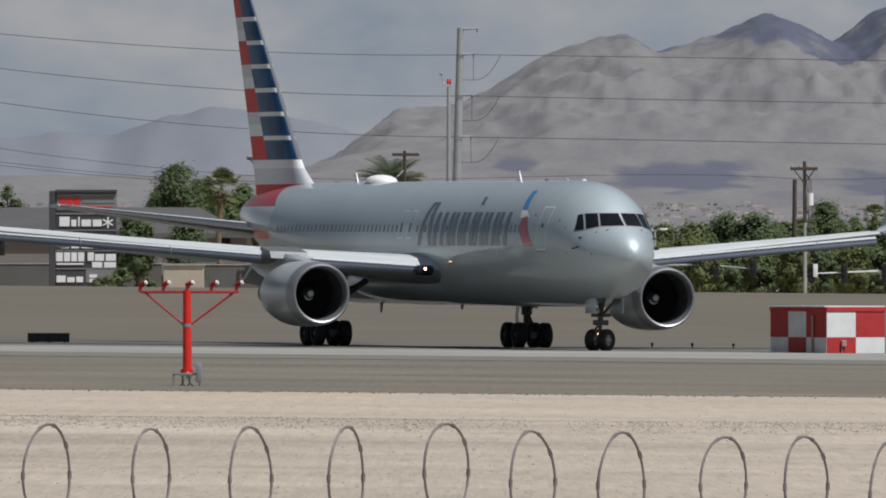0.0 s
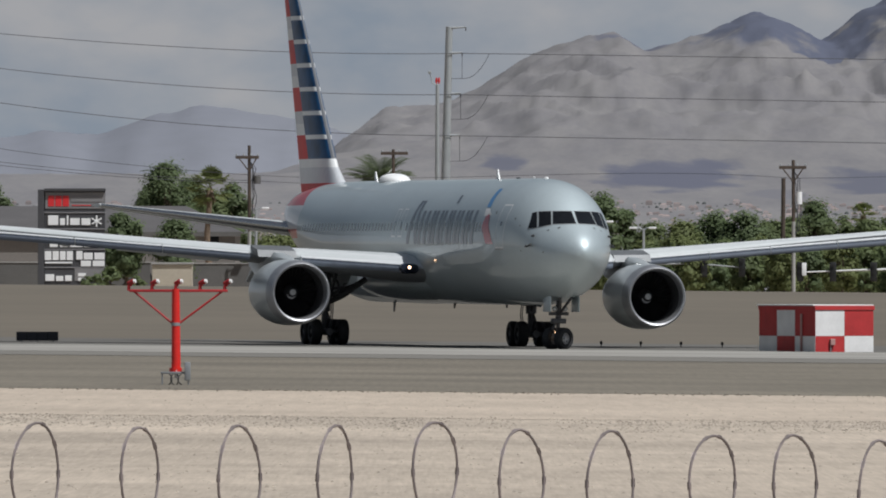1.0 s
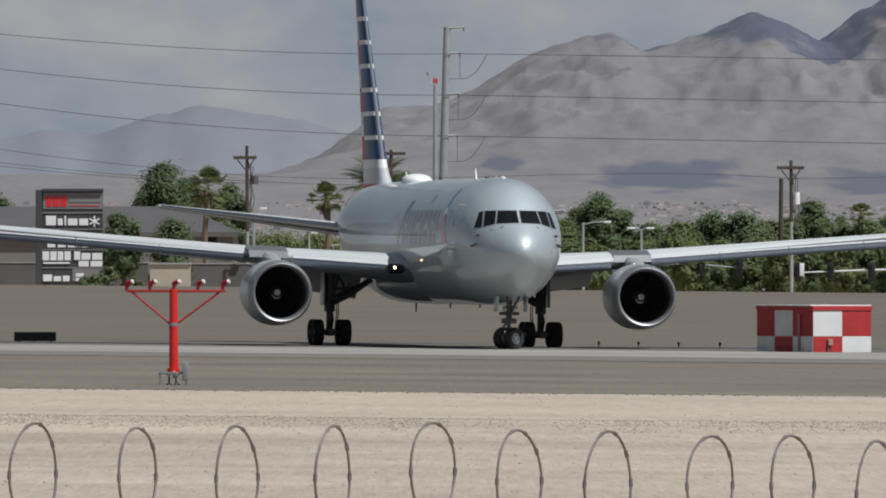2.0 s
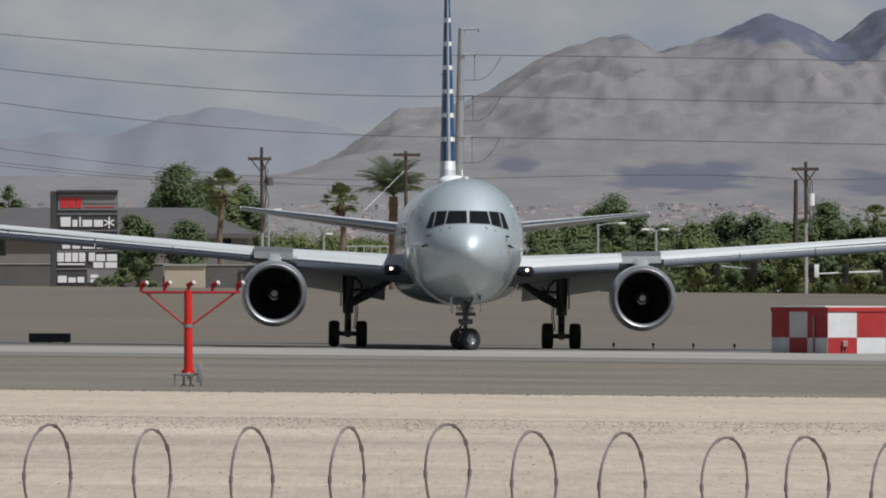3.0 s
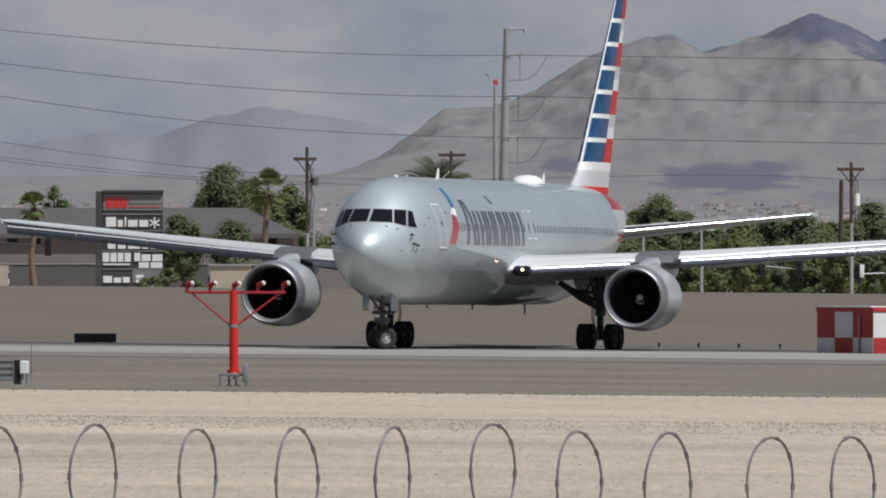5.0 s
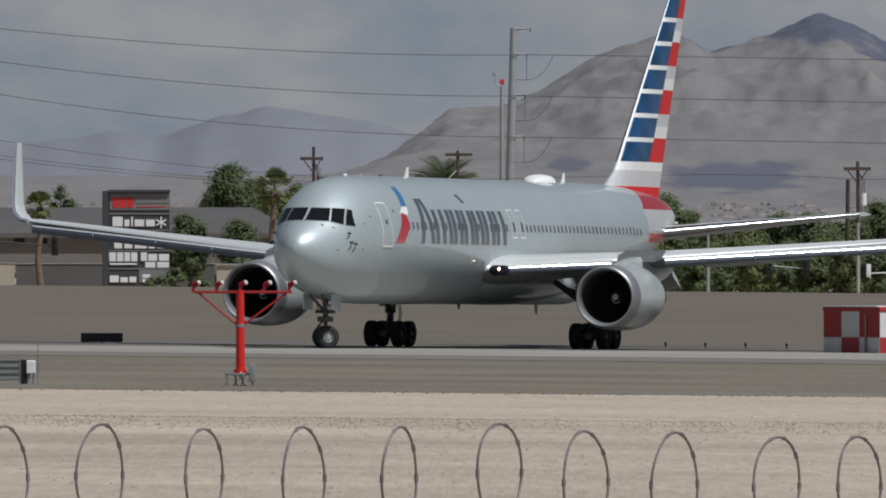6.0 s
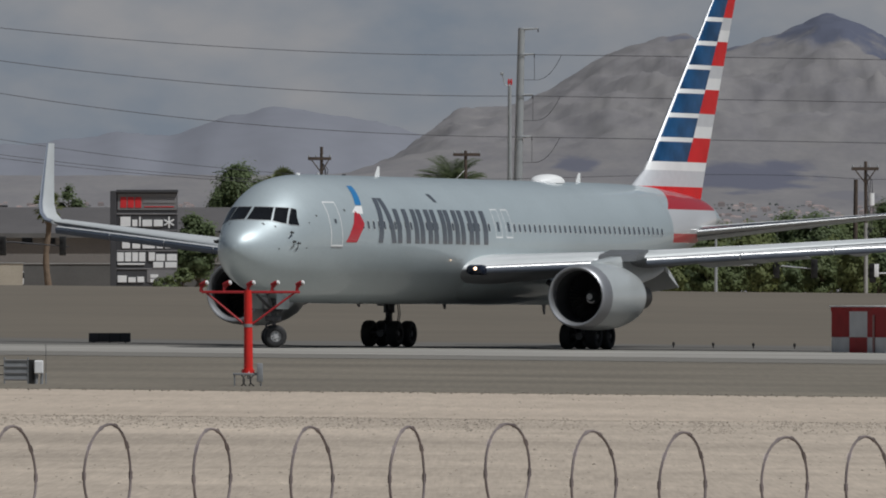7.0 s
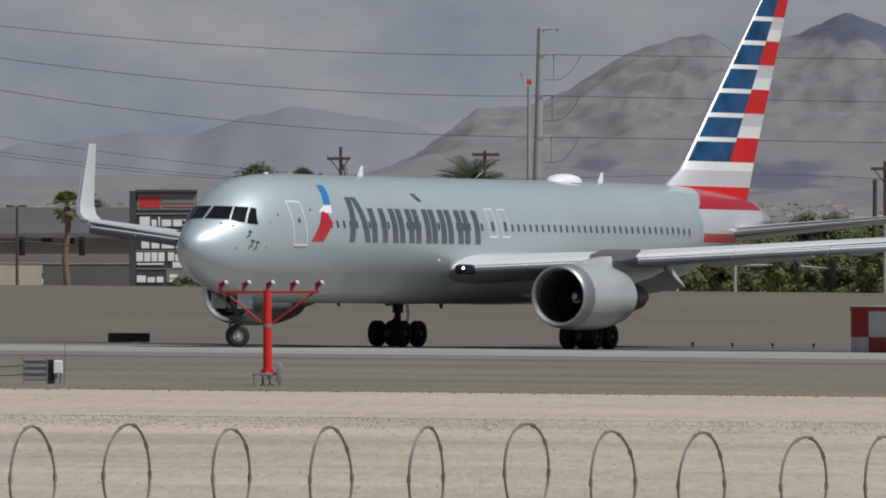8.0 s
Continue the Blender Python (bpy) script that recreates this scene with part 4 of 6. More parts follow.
def mountains():
    """A dry range: the crest at the back, spurs and gullies running down to a sloping plain."""
    nx, ny = 520, 190
    x0, x1, y0, y1 = -300.0, 420.0, 1900.0, 4300.0
    co, fa = [], []
    for j in range(ny + 1):
        v = j / ny
        y = y0 + (y1 - y0) * v
        apron = 1.4 + 26.0 * ((y - y0) / 1300.0) ** 1.25 if y < 3200 else 27.4 + 6.0 * (y - 3200) / 1000
        up = smoothstep(3150, 4200, y) if y < 4200 else 1 - 0.5 * (y - 4200) / 100
        for i in range(nx + 1):
            x = x0 + (x1 - x0) * i / nx
            warp = 14 * noise.noise(Vector((x * 0.02, y * 0.004, 3)))
            crest = curve_at(CREST, x)
            body = max(0.0, crest - apron)
            rr = ridged(x + warp, y * 0.20, 0.034, 5, 1.3)
            prof = up ** 0.8
            cutin = 1 - (1 - prof) * prof * 1.35 * (1.03 - rr) if prof < 1 else 1
            z = apron + body * prof * cutin
            if y > 3150:
                z += (rr - 0.5) * 4.5 * prof * (1 - prof) * 2.2
                z += 1.2 * prof * noise.noise(Vector((x * 0.16, y * 0.012, 7))) + 0.35 * noise.noise(Vector((x * 0.5, y * 0.03, 2))) * prof
            else:
                z += 0.5 * noise.noise(Vector((x * 0.05, y * 0.01, 4)))
            side = smoothstep(-300, -200, x)
            co.append((x, y, -2 + (z + 2) * max(side, 0.02)))
    for j in range(ny):
        for i in range(nx):
            a = j * (nx + 1) + i
            fa.append((a, a + 1, a + nx + 2, a + nx + 1))
    me = bpy.data.meshes.new("mountain_range")
    me.from_pydata(co, [], fa)
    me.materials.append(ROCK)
    for p in me.polygons:
        p.use_smooth = True
    return tagged(new("mountain_range", me), "dry grey tan desert mountains with gullies", "mountain", kind="structure")


mountains()


def hill(name, pts, y, depth, material, label, foot=15.0, rough=1.5):
    """A lower ridge: crest along pts (x, z), falling to the front and the back."""
    xs = np.linspace(pts[0][0], pts[-1][0], 140)
    co, fa = [], []
    m = 16
    for j in range(m + 1):
        v = j / m
        prof = math.sin(math.pi * v) ** 0.9
        for x in xs:
            z = curve_at(pts, x)
            q = prof + 0.10 * prof * (1 - prof) * noise.noise(Vector((x * 0.12, v * 3, y)))
            co.append((x, y - depth + 2 * depth * v, foot + (z - foot) * q + rough * prof * (noise.noise(Vector((x * 0.09, v * 2, y))) * 0.6 + noise.noise(Vector((x * 0.4, v * 5, y))) * 0.25)))
    n = len(xs)
    for j in range(m):
        for i in range(n - 1):
            a = j * n + i
            fa.append((a, a + 1, a + n + 1, a + n))
    me = bpy.data.meshes.new(name)
    me.from_pydata(co, [], fa)
    me.materials.append(material)
    for p in me.polygons:
        p.use_smooth = True
    return tagged(new(name, me), label, "mountain", kind="structure")


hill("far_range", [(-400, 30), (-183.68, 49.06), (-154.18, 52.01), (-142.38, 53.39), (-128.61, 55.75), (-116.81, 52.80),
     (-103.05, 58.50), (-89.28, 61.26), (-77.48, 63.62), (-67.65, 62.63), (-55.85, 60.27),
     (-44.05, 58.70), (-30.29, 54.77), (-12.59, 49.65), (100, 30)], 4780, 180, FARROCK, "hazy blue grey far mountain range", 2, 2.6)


# far suburb: hundreds of pale houses with tiled roofs on the slope, and dark scrub between them
HOUSE = mat("pale_stucco_and_tile", (0.300, 0.262, 0.255), 0.9, vary=0.15, scale=0.02, fine=0.06)


def suburb():
    rnd = random.Random(4)
    bm = bmesh.new()
    for k in range(760):
        y = 2430 + 420 * rnd.random() ** 1.2
        x = rnd.uniform(-0.040, 0.036) * y
        apron = 1.4 + 26.0 * ((y - 1900) / 1300.0) ** 1.25
        w, d, h = rnd.uniform(0.5, 1.5), rnd.uniform(0.6, 1.4), rnd.uniform(0.25, 0.6)
        z0 = apron - 0.5
        vs = [bm.verts.new((x + a * w / 2, y + b * d / 2, z0 + c * (h + 0.5))) for c in (0, 1) for a, b in ((-1, -1), (1, -1), (1, 1), (-1, 1))]
        for q in ((0, 1, 5, 4), (1, 2, 6, 5), (2, 3, 7, 6), (3, 0, 4, 7)):
            bm.faces.new([vs[i] for i in q])
        r = [bm.verts.new((x - w * 0.3, y, z0 + h + 0.68)), bm.verts.new((x + w * 0.3, y, z0 + h + 0.68))]
        for q in ((vs[4], vs[5], r[1], r[0]), (vs[6], vs[7], r[0], r[1]), (vs[5], vs[6], r[1]), (vs[7], vs[4], r[0])):
            bm.faces.new(q).material_index = 1
    roof = mat("tile_roof", (0.215, 0.165, 0.155), 0.9, vary=0.2)
    for m in (HOUSE, roof):
        nt = m.node_tree
        geo = nt.nodes.new("ShaderNodeNewGeometry")
        hsv = nt.nodes.new("ShaderNodeHueSaturation")
        mr = nt.nodes.new("ShaderNodeMapRange")
        mr.inputs[3].default_value, mr.inputs[4].default_value = 0.75, 1.6
        b = nt.nodes["Principled BSDF"]
        src = b.inputs["Base Color"].links[0].from_socket
        nt.links.new(geo.outputs["Random Per Island"], mr.inputs[0])
        nt.links.new(mr.outputs[0], hsv.inputs["Value"])
        nt.links.new(src, hsv.inputs["Color"])
        nt.links.new(hsv.outputs["Color"], b.inputs["Base Color"])
    tagged(link("distant_houses", bm, [HOUSE, roof], smooth=False), "far suburb of pale stucco houses below the mountains", "houses", kind="stuff")


suburb()


def scrub():
    """Dark scrub and garden trees between the far houses."""
    rnd = random.Random(9)
    co, fa = [], []
    for k in range(900):
        y = rnd.uniform(2400, 2860)
        x = rnd.uniform(-0.040, 0.036) * y
        z = 1.2 + 26.0 * ((y - 1900) / 1300.0) ** 1.25
        w, h = rnd.uniform(0.3, 1.0), rnd.uniform(0.2, 0.55)
        n = len(co)
        co += [(x - w / 2, y, z), (x - w * 0.3, y - 0.4, z + h * 0.7), (x + rnd.uniform(-0.1, 0.1), y, z + h), (x + w * 0.35, y - 0.4, z + h * 0.6), (x + w / 2, y, z), (x, y - 0.6, z)]
        fa += [(n, n + 5, n + 1), (n + 1, n + 5, n + 3, n + 2), (n + 5, n + 4, n + 3)]
    me = bpy.data.meshes.new("distant_scrub")
    me.from_pydata(co, [], fa)
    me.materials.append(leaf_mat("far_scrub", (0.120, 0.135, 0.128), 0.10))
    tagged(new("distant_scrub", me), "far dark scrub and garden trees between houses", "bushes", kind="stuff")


# ---- plants ----
def leaf_mat(name, base, spread=0.16):
    m = mat(name, base, 0.7, vary=0.2, scale=0.5, fine=3)
    nt = m.node_tree
    b = nt.nodes["Principled BSDF"]
    src = b.inputs["Base Color"].links[0].from_socket
    geo = nt.nodes.new("ShaderNodeNewGeometry")
    hsv = nt.nodes.new("ShaderNodeHueSaturation")
    mr = nt.nodes.new("ShaderNodeMapRange")
    mr.inputs[3].default_value, mr.inputs[4].default_value = 1 - spread, 1 + spread
    nt.links.new(geo.outputs["Random Per Island"], mr.inputs[0])
    nt.links.new(mr.outputs[0], hsv.inputs["Value"])
    nt.links.new(src, hsv.inputs["Color"])
    nt.links.new(hsv.outputs["Color"], b.inputs["Base Color"])
    # sunlight shines through the thin leaves
    tr = nt.nodes.new("ShaderNodeBsdfTranslucent")
    ms = nt.nodes.new("ShaderNodeMixShader")
    ms.inputs[0].default_value = 0.48
    nt.links.new(hsv.outputs["Color"], tr.inputs["Color"])
    nt.links.new(b.outputs[0], ms.inputs[1])
    nt.links.new(tr.outputs[0], ms.inputs[2])
    nt.links.new(ms.outputs[0], nt.nodes["Material Output"].inputs["Surface"])
    return m


LEAF = leaf_mat("olive_leaves", (0.148, 0.186, 0.078), 0.07)
LEAF2 = leaf_mat("dark_green_leaves", (0.130, 0.172, 0.078), 0.07)
LEAF3 = leaf_mat("yellow_green_leaves", (0.172, 0.200, 0.076), 0.07)
PALM = leaf_mat("palm_fronds", (0.154, 0.181, 0.065), 0.3)
DATE = leaf_mat("grey_green_palm_fronds", (0.115, 0.142, 0.077), 0.3)
scrub()
BARK = mat("brown_bark", (0.11, 0.085, 0.065), 0.9, vary=0.3, scale=2, fine=14, bump=0.4)
PALMBARK = mat("palm_bark", (0.16, 0.115, 0.08), 0.9, vary=0.3, scale=2, fine=10, bump=0.5)


def leaves_mesh(name, centres, normals, sizes, material, rnd):
    """Small four-cornered leaves, each an island of its own."""
    n = len(centres)
    c = np.array(centres)
    d = rnd.normal(size=(n, 3))
    d /= np.linalg.norm(d, axis=1)[:, None]
    nn = np.array(normals) + 0.09 * rnd.normal(size=(n, 3))
    nn /= np.linalg.norm(nn, axis=1)[:, None]
    a = np.cross(d, nn)
    a /= np.linalg.norm(a, axis=1)[:, None] + 1e-9
    b = np.cross(nn, a)
    s = np.array(sizes)[:, None]
    co = np.stack([c - a * s, c - b * s * 0.6, c + a * s, c + b * s * 0.6], 1).reshape(-1, 3)
    me = bpy.data.meshes.new(name)
    me.from_pydata(co.tolist(), [], [(4 * i, 4 * i + 1, 4 * i + 2, 4 * i + 3) for i in range(n)])
    me.materials.append(material)
    return me


def tree(x, y, h, w, material, seed, trunk=0.22, clumps=26, leaves=95, label="", name="tree", category="tree", group="", flat=1.0, size=0.15):
    """A tapered trunk that forks into limbs, and a crown of many uneven clumps of small leaves."""
    rnd = np.random.RandomState(seed)
    root = thing(name, label, category, Matrix.Translation((x, y, gz(x, y) - 0.05)), group)
    bm = bmesh.new()
    th = h * trunk
    r0 = 0.025 * h + 0.05
    tube(bm, [(0, 0, 0), (0.02 * h * rnd.normal(), 0.02 * h, th * 0.6), (0.03 * h * rnd.normal(), 0, th), (0.05 * h * rnd.normal(), 0, h * 0.6), (0, 0, h * 0.8)], [r0 * 1.2, r0, r0 * 0.8, r0 * 0.45, r0 * 0.15], 8)
    cs, ns, ss = [], [], []
    for k in range(clumps):
        u = rnd.uniform(0, 1)
        a = rnd.uniform(0, 2 * math.pi)
        zc = th + (h - th) * (0.12 + 0.82 * u)
        env = math.sin(math.pi * min(1, 0.16 + 0.80 * u)) ** 0.6
        rr = w / 2 * env * math.sqrt(rnd.uniform(0.15, 1.0)) * 0.86
        c = np.array([rr * math.cos(a), rr * math.sin(a) * flat, zc])
        if k % 3 == 0:
            tube(bm, [(0, 0, max(th * 0.7, zc * 0.55)), tuple((np.array([0, 0, zc * 0.7]) + c) / 2), tuple(c)], [r0 * 0.45, r0 * 0.28, r0 * 0.08], 5)
        cr = w * rnd.uniform(0.09, 0.20)
        p = rnd.normal(size=(leaves, 3)) * cr * np.array([0.55, 0.55, 0.42])
        cs.extend((c + p).tolist())
        out = (c - np.array([0, 0, th + (h - th) * 0.4])) / (w * 0.5)
        ns.extend((0.85 * p / cr + 0.5 * out + np.array([0, 0, 0.35])).tolist())
        ss.extend((size * rnd.uniform(0.6, 1.4, size=leaves)).tolist())
    part("trunk", bm, BARK, root)
    cr = new("crown", leaves_mesh("crown", cs, ns, ss, material, rnd))
    cr.parent = root
    return root


def fan_palm(x, y, h, spread, seed, label="tall fan palm with a brown trunk and green crown", skirt=True):
    rnd = random.Random(seed)
    root = thing("fan_palm", label, "palm tree", Matrix.Translation((x, y, gz(x, y) - 0.05)))
    bm = bmesh.new()
    n = 9
    pts = [(0.12 * math.sin(k * 0.8 + seed), 0.0, h * k / n) for k in range(n + 1)]
    tube(bm, pts, [0.27 - 0.08 * k / n + (0.03 if k % 2 else 0) for k in range(n + 1)], 10)
    part("trunk", bm, PALMBARK, root)
    top = Vector(pts[-1])
    bm = bmesh.new()
    for k in range(46):
        a = rnd.uniform(0, 2 * math.pi)
        e = radians(rnd.uniform(-50, 82))
        d = Vector((math.cos(a) * math.cos(e), math.sin(a) * math.cos(e), math.sin(e)))
        L = spread / 2 * rnd.uniform(0.5, 0.68)
        tip = top + d * L - Vector((0, 0, 0.10 * L))
        sidev = d.cross(Vector((0, 0, 1))).normalized()
        upv = sidev.cross(d).normalized()
        # petiole
        q = [bm.verts.new(p) for p in (top + sidev * 0.03, top - sidev * 0.03, tip - sidev * 0.02, tip + sidev * 0.02)]
        bm.faces.new(q)
        # fan of blades
        R = spread / 2 * rnd.uniform(0.38, 0.55)
        for b in range(11):
            f = radians(-78 + 156 * b / 10)
            bd = (d * math.cos(f) + sidev * math.sin(f) + upv * 0.12 * math.cos(f * 2)).normalized()
            wv = bd.cross(upv).normalized() * R * 0.085
            mid = tip + bd * R * 0.55
            end = tip + bd * R * rnd.uniform(0.85, 1.05) - Vector((0, 0, R * rnd.uniform(0.05, 0.3)))
            v = [bm.verts.new(p) for p in (tip, mid + wv, end, mid - wv)]
            bm.faces.new(v)
    part("crown", bm, PALM, root, smooth=False)
    if skirt:
        bm = bmesh.new()
        for k in range(40):
            a = rnd.uniform(0, 2 * math.pi)
            r = rnd.uniform(0.25, 0.55)
            z = top.z - rnd.uniform(0.1, 0.5)
            p0 = Vector((math.cos(a) * 0.2, math.sin(a) * 0.2, z)) + Vector((top.x, 0, 0))
            p1 = Vector((math.cos(a) * r, math.sin(a) * r, z - rnd.uniform(0.5, 1.1))) + Vector((top.x, 0, 0))
            s = Vector((-math.sin(a), math.cos(a), 0)) * 0.10
            bm.faces.new([bm.verts.new(p) for p in (p0 - s, p0 + s, p1 + s * 0.5, p1 - s * 0.5)])
        part("dead_skirt", bm, PALMBARK, root, "dry brown hanging fronds", smooth=False)
    return root


def date_palm(x, y, h, spread, seed):
    rnd = random.Random(seed)
    root = thing("date_palm", "bushy date palm with arching grey green fronds", "palm tree", Matrix.Translation((x, y, gz(x, y) - 0.05)))
    bm = bmesh.new()
    n = 12
    tube(bm, [(0, 0, h * k / n) for k in range(n + 1)], [0.36 + (0.05 if k % 2 else 0) for k in range(n + 1)], 10)
    part("trunk", bm, PALMBARK, root)
    bm = bmesh.new()
    for k in range(58):
        a = rnd.uniform(0, 2 * math.pi)
        e = radians(rnd.uniform(30, 90))
        L = spread / 2 * rnd.uniform(0.9, 1.15)
        hd = Vector((math.cos(a), math.sin(a), 0))
        sv = Vector((-math.sin(a), math.cos(a), 0))
        p = Vector((0, 0, h))
        ang = e
        seg = 11
        prev = p.copy()
        for i in range(seg):
            d = hd * math.cos(ang) + Vector((0, 0, 1)) * math.sin(ang)
            nxt = prev + d * L / seg
            w = 0.03
            bm.faces.new([bm.verts.new(q) for q in (prev - sv * w, prev + sv * w, nxt + sv * w * 0.8, nxt - sv * w * 0.8)])
            if i > 1:
                up = sv.cross(d)
                ll = L * 0.24 * math.sin(math.pi * (i + 1) / (seg + 2.5)) + 0.1
                for s in (-1, 1):
                    for o in (0.0, 0.33, 0.66):
                        base = prev + d * L / seg * o
                        tip = base + (sv * s * 0.8 + d * 0.65 - up * 0.0 - Vector((0, 0, 0.25))).normalized() * ll
                        bw = d * 0.045
                        bm.faces.new([bm.verts.new(q) for q in (base - bw, base + bw, tip)])
            prev = nxt
            ang -= radians(4.0 if i < 4 else 8)
    part("crown", bm, DATE, root, smooth=False)
    return root


# trees beyond the crest: place, height and spread
TREE_L = "bushy green street tree beyond the airfield"
for i, (u, v, w, y, m) in enumerate([
        (318, 291, 92, 1246, LEAF2), (352, 318, 70, 1252, LEAF2), (432, 322, 62, 1250, LEAF2), (292, 322, 60, 1256, LEAF2), (400, 340, 56, 1244, LEAF),
        (240, 375, 64, 1095, LEAF2), (332, 393, 60, 1095, LEAF2), (19, 327, 52, 1246, LEAF2),
        (510, 426, 120, 1280, LEAF3), (590, 420, 110, 1290, LEAF3), (650, 430, 100, 1290, LEAF3),
        (1085, 347, 74, 1120, LEAF2), (1128, 372, 46, 1125, LEAF2), (1045, 372, 60, 1130, LEAF),
        (960, 405, 70, 1110, LEAF), (1010, 398, 70, 1115, LEAF),
        (1180, 402, 70, 1110, LEAF), (1225, 396, 70, 1100, LEAF3), (1278, 380, 90, 1105, LEAF2), (1335, 384, 80, 1100, LEAF2), (1385, 398, 70, 1105, LEAF),
        (1462, 360, 76, 1130, LEAF2), (1420, 392, 60, 1110, LEAF), (1505, 385, 64, 1105, LEAF), (1560, 392, 70, 1105, LEAF), (1610, 380, 70, 1110, LEAF2)]):
    x = east(u, y)
    h = up(v, y) - gz(x, y) + 0.2
    tree(x, y, h, 1.2 * w * y / 24408, m, 20 + i, label=TREE_L, group="street trees", trunk=0.24 if v < 360 else 0.12, clumps=54, leaves=230)
# hedge-like shrubs that close the view below the crowns
for i in range(34):
    u = 935 + i * 20.5
    y = 1076 + (i * 37 % 23)
    v = 452 - (i * 53 % 31) + (14 if 1040 < u < 1130 else 0)
    x = east(u, y)
    h = up(v, y) - gz(x, y)
    tree(x, y, h, 2.7 + (i * 29 % 10) * 0.1, (LEAF, LEAF2, LEAF, LEAF3)[i % 4] if i % 7 else LEAF3, 90 + i, trunk=0.05, clumps=30, leaves=210,
         label="dense green oleander shrub behind the gravel crest", name="shrub", category="shrub", group="roadside shrubs")
for i, (u, v, w, y) in enumerate([(187, 488, 44, 1082), (215, 470, 40, 1088), (262, 492, 30, 1082)]):
    x = east(u, y)
    h = up(v, y) - gz(x, y)
    tree(x, y, h, w * y / 24408, LEAF, 140 + i, trunk=0.05, clumps=14, leaves=80, label="low green shrub at the foot of the sign", name="shrub", category="shrub", group="roadside shrubs")

for u, v, sp, y, s in ((389, 333, 84, 1128, 1), (-24, 362, 62, 1092, 2), (603, 355, 72, 1098, 3), (1549, 382, 52, 1120, 5)):
    x = east(u, y)
    fan_palm(x, y, up(v, y) - gz(x, y), sp * y / 24408, s)
date_palm(-4.09, 1110, 9.85 - gz(-4.09, 1110), 7.19, 7)


# ---- shops, walls and signs across the road ----
STUCCO = mat("grey_brown_stucco", (0.173, 0.158, 0.146), 0.9, vary=0.12, scale=0.3, fine=4)
ROOF = mat("dark_grey_roof", (0.089, 0.083, 0.083), 0.85, vary=0.15, scale=0.25, fine=3)
CREAM = mat("cream_wall_paint", (0.400, 0.354, 0.285), 0.85, vary=0.12, scale=0.5, fine=5)
DARKWALL = mat("dark_block_wall", (0.108, 0.104, 0.100), 0.9, vary=0.15, scale=0.5, fine=5)
COPING = mat("pale_coping", (0.277, 0.269, 0.258), 0.85, vary=0.15, scale=1)
SIGNBODY = mat("charcoal_sign_panel", (0.055, 0.055, 0.06), 0.5, vary=0.12, scale=0.6)
SIGNGREY = mat("grey_sign_panel", (0.20, 0.195, 0.20), 0.5, vary=0.1, scale=0.6)
SIGNRED = mat("red_sign_face", (0.60, 0.03, 0.035), 0.4, vary=0.08)
SIGNWHITE = mat("white_sign_face", (0.78, 0.78, 0.78), 0.4, vary=0.05)


def store():
    x0, x1, y0, y1 = -54.77, -17.11, 1200, 1232
    base = 0.8
    root = thing("shop_building", "long grey brown shop building with a dark hipped roof", "building", Matrix.Translation((0, 0, 0)))
    ez, rz = 7.08, 9.44
    bm = bmesh.new()
    box(bm, x0, x1, y0, y1, base, ez)
    part("wall", bm, STUCCO, root, smooth=False)
    bm = bmesh.new()
    o = 0.5
    e = [bm.verts.new(p) for p in ((x0 - o, y0 - o, ez), (x1 + o, y0 - o, ez), (x1 + o, y1 + o, ez), (x0 - o, y1 + o, ez))]
    r = [bm.verts.new(p) for p in ((x0 + 5, y0 + 12, rz), (x1 - 4.5, y0 + 12, rz), (x1 - 4.5, y1 - 12, rz), (x0 + 5, y1 - 12, rz))]
    for q in ((e[0], e[1], r[1], r[0]), (e[1], e[2], r[2], r[1]), (e[2], e[3], r[3], r[2]), (e[3], e[0], r[0], r[3]), tuple(r), tuple(e[::-1])):
        bm.faces.new(q)
    part("roof", bm, ROOF, root, smooth=False)
    bm = bmesh.new()
    box(bm, x0 - o, x1 + o, y0 - o - 0.06, y0 - o, ez - 0.35, ez + 0.05)
    part("fascia", bm, DARKWALL, root, smooth=False)
    for u in (398, 250, 120, -20, -60):
        cx = (u - 784) * 1200 / 24408
        bm = bmesh.new()
        box(bm, cx - 0.45, cx + 0.45, y0 - 0.05, y0 + 0.1, 6.19, 6.88, 0.02)
        win = part("window", bm, GLASS, root, "dark shop window", smooth=False)
        for a in (cx - 0.52, cx + 0.45):
            bm = bmesh.new()
            box(bm, a, a + 0.07, y0 - 0.08, y0 + 0.05, 6.12, 6.96)
            part("jamb", bm, DARKWALL, win, smooth=False)


store()


def wall_run(name, u0, u1, y, z1, material, label, cap=True):
    x0, x1 = (u0 - 784) * y / 24408, (u1 - 784) * y / 24408
    root = thing(name, label, "wall", Matrix.Translation((0, 0, 0)), kind="structure")
    bm = bmesh.new()
    box(bm, x0, x1, y, y + 0.25, 0.9, z1)
    part("wall_face", bm, material, root, smooth=False)
    if cap:
        bm = bmesh.new()
        box(bm, x0 - 0.05, x1 + 0.05, y - 0.06, y + 0.31, z1, z1 + 0.09, 0.02)
        part("coping", bm, COPING, root, "pale worn coping", smooth=False)


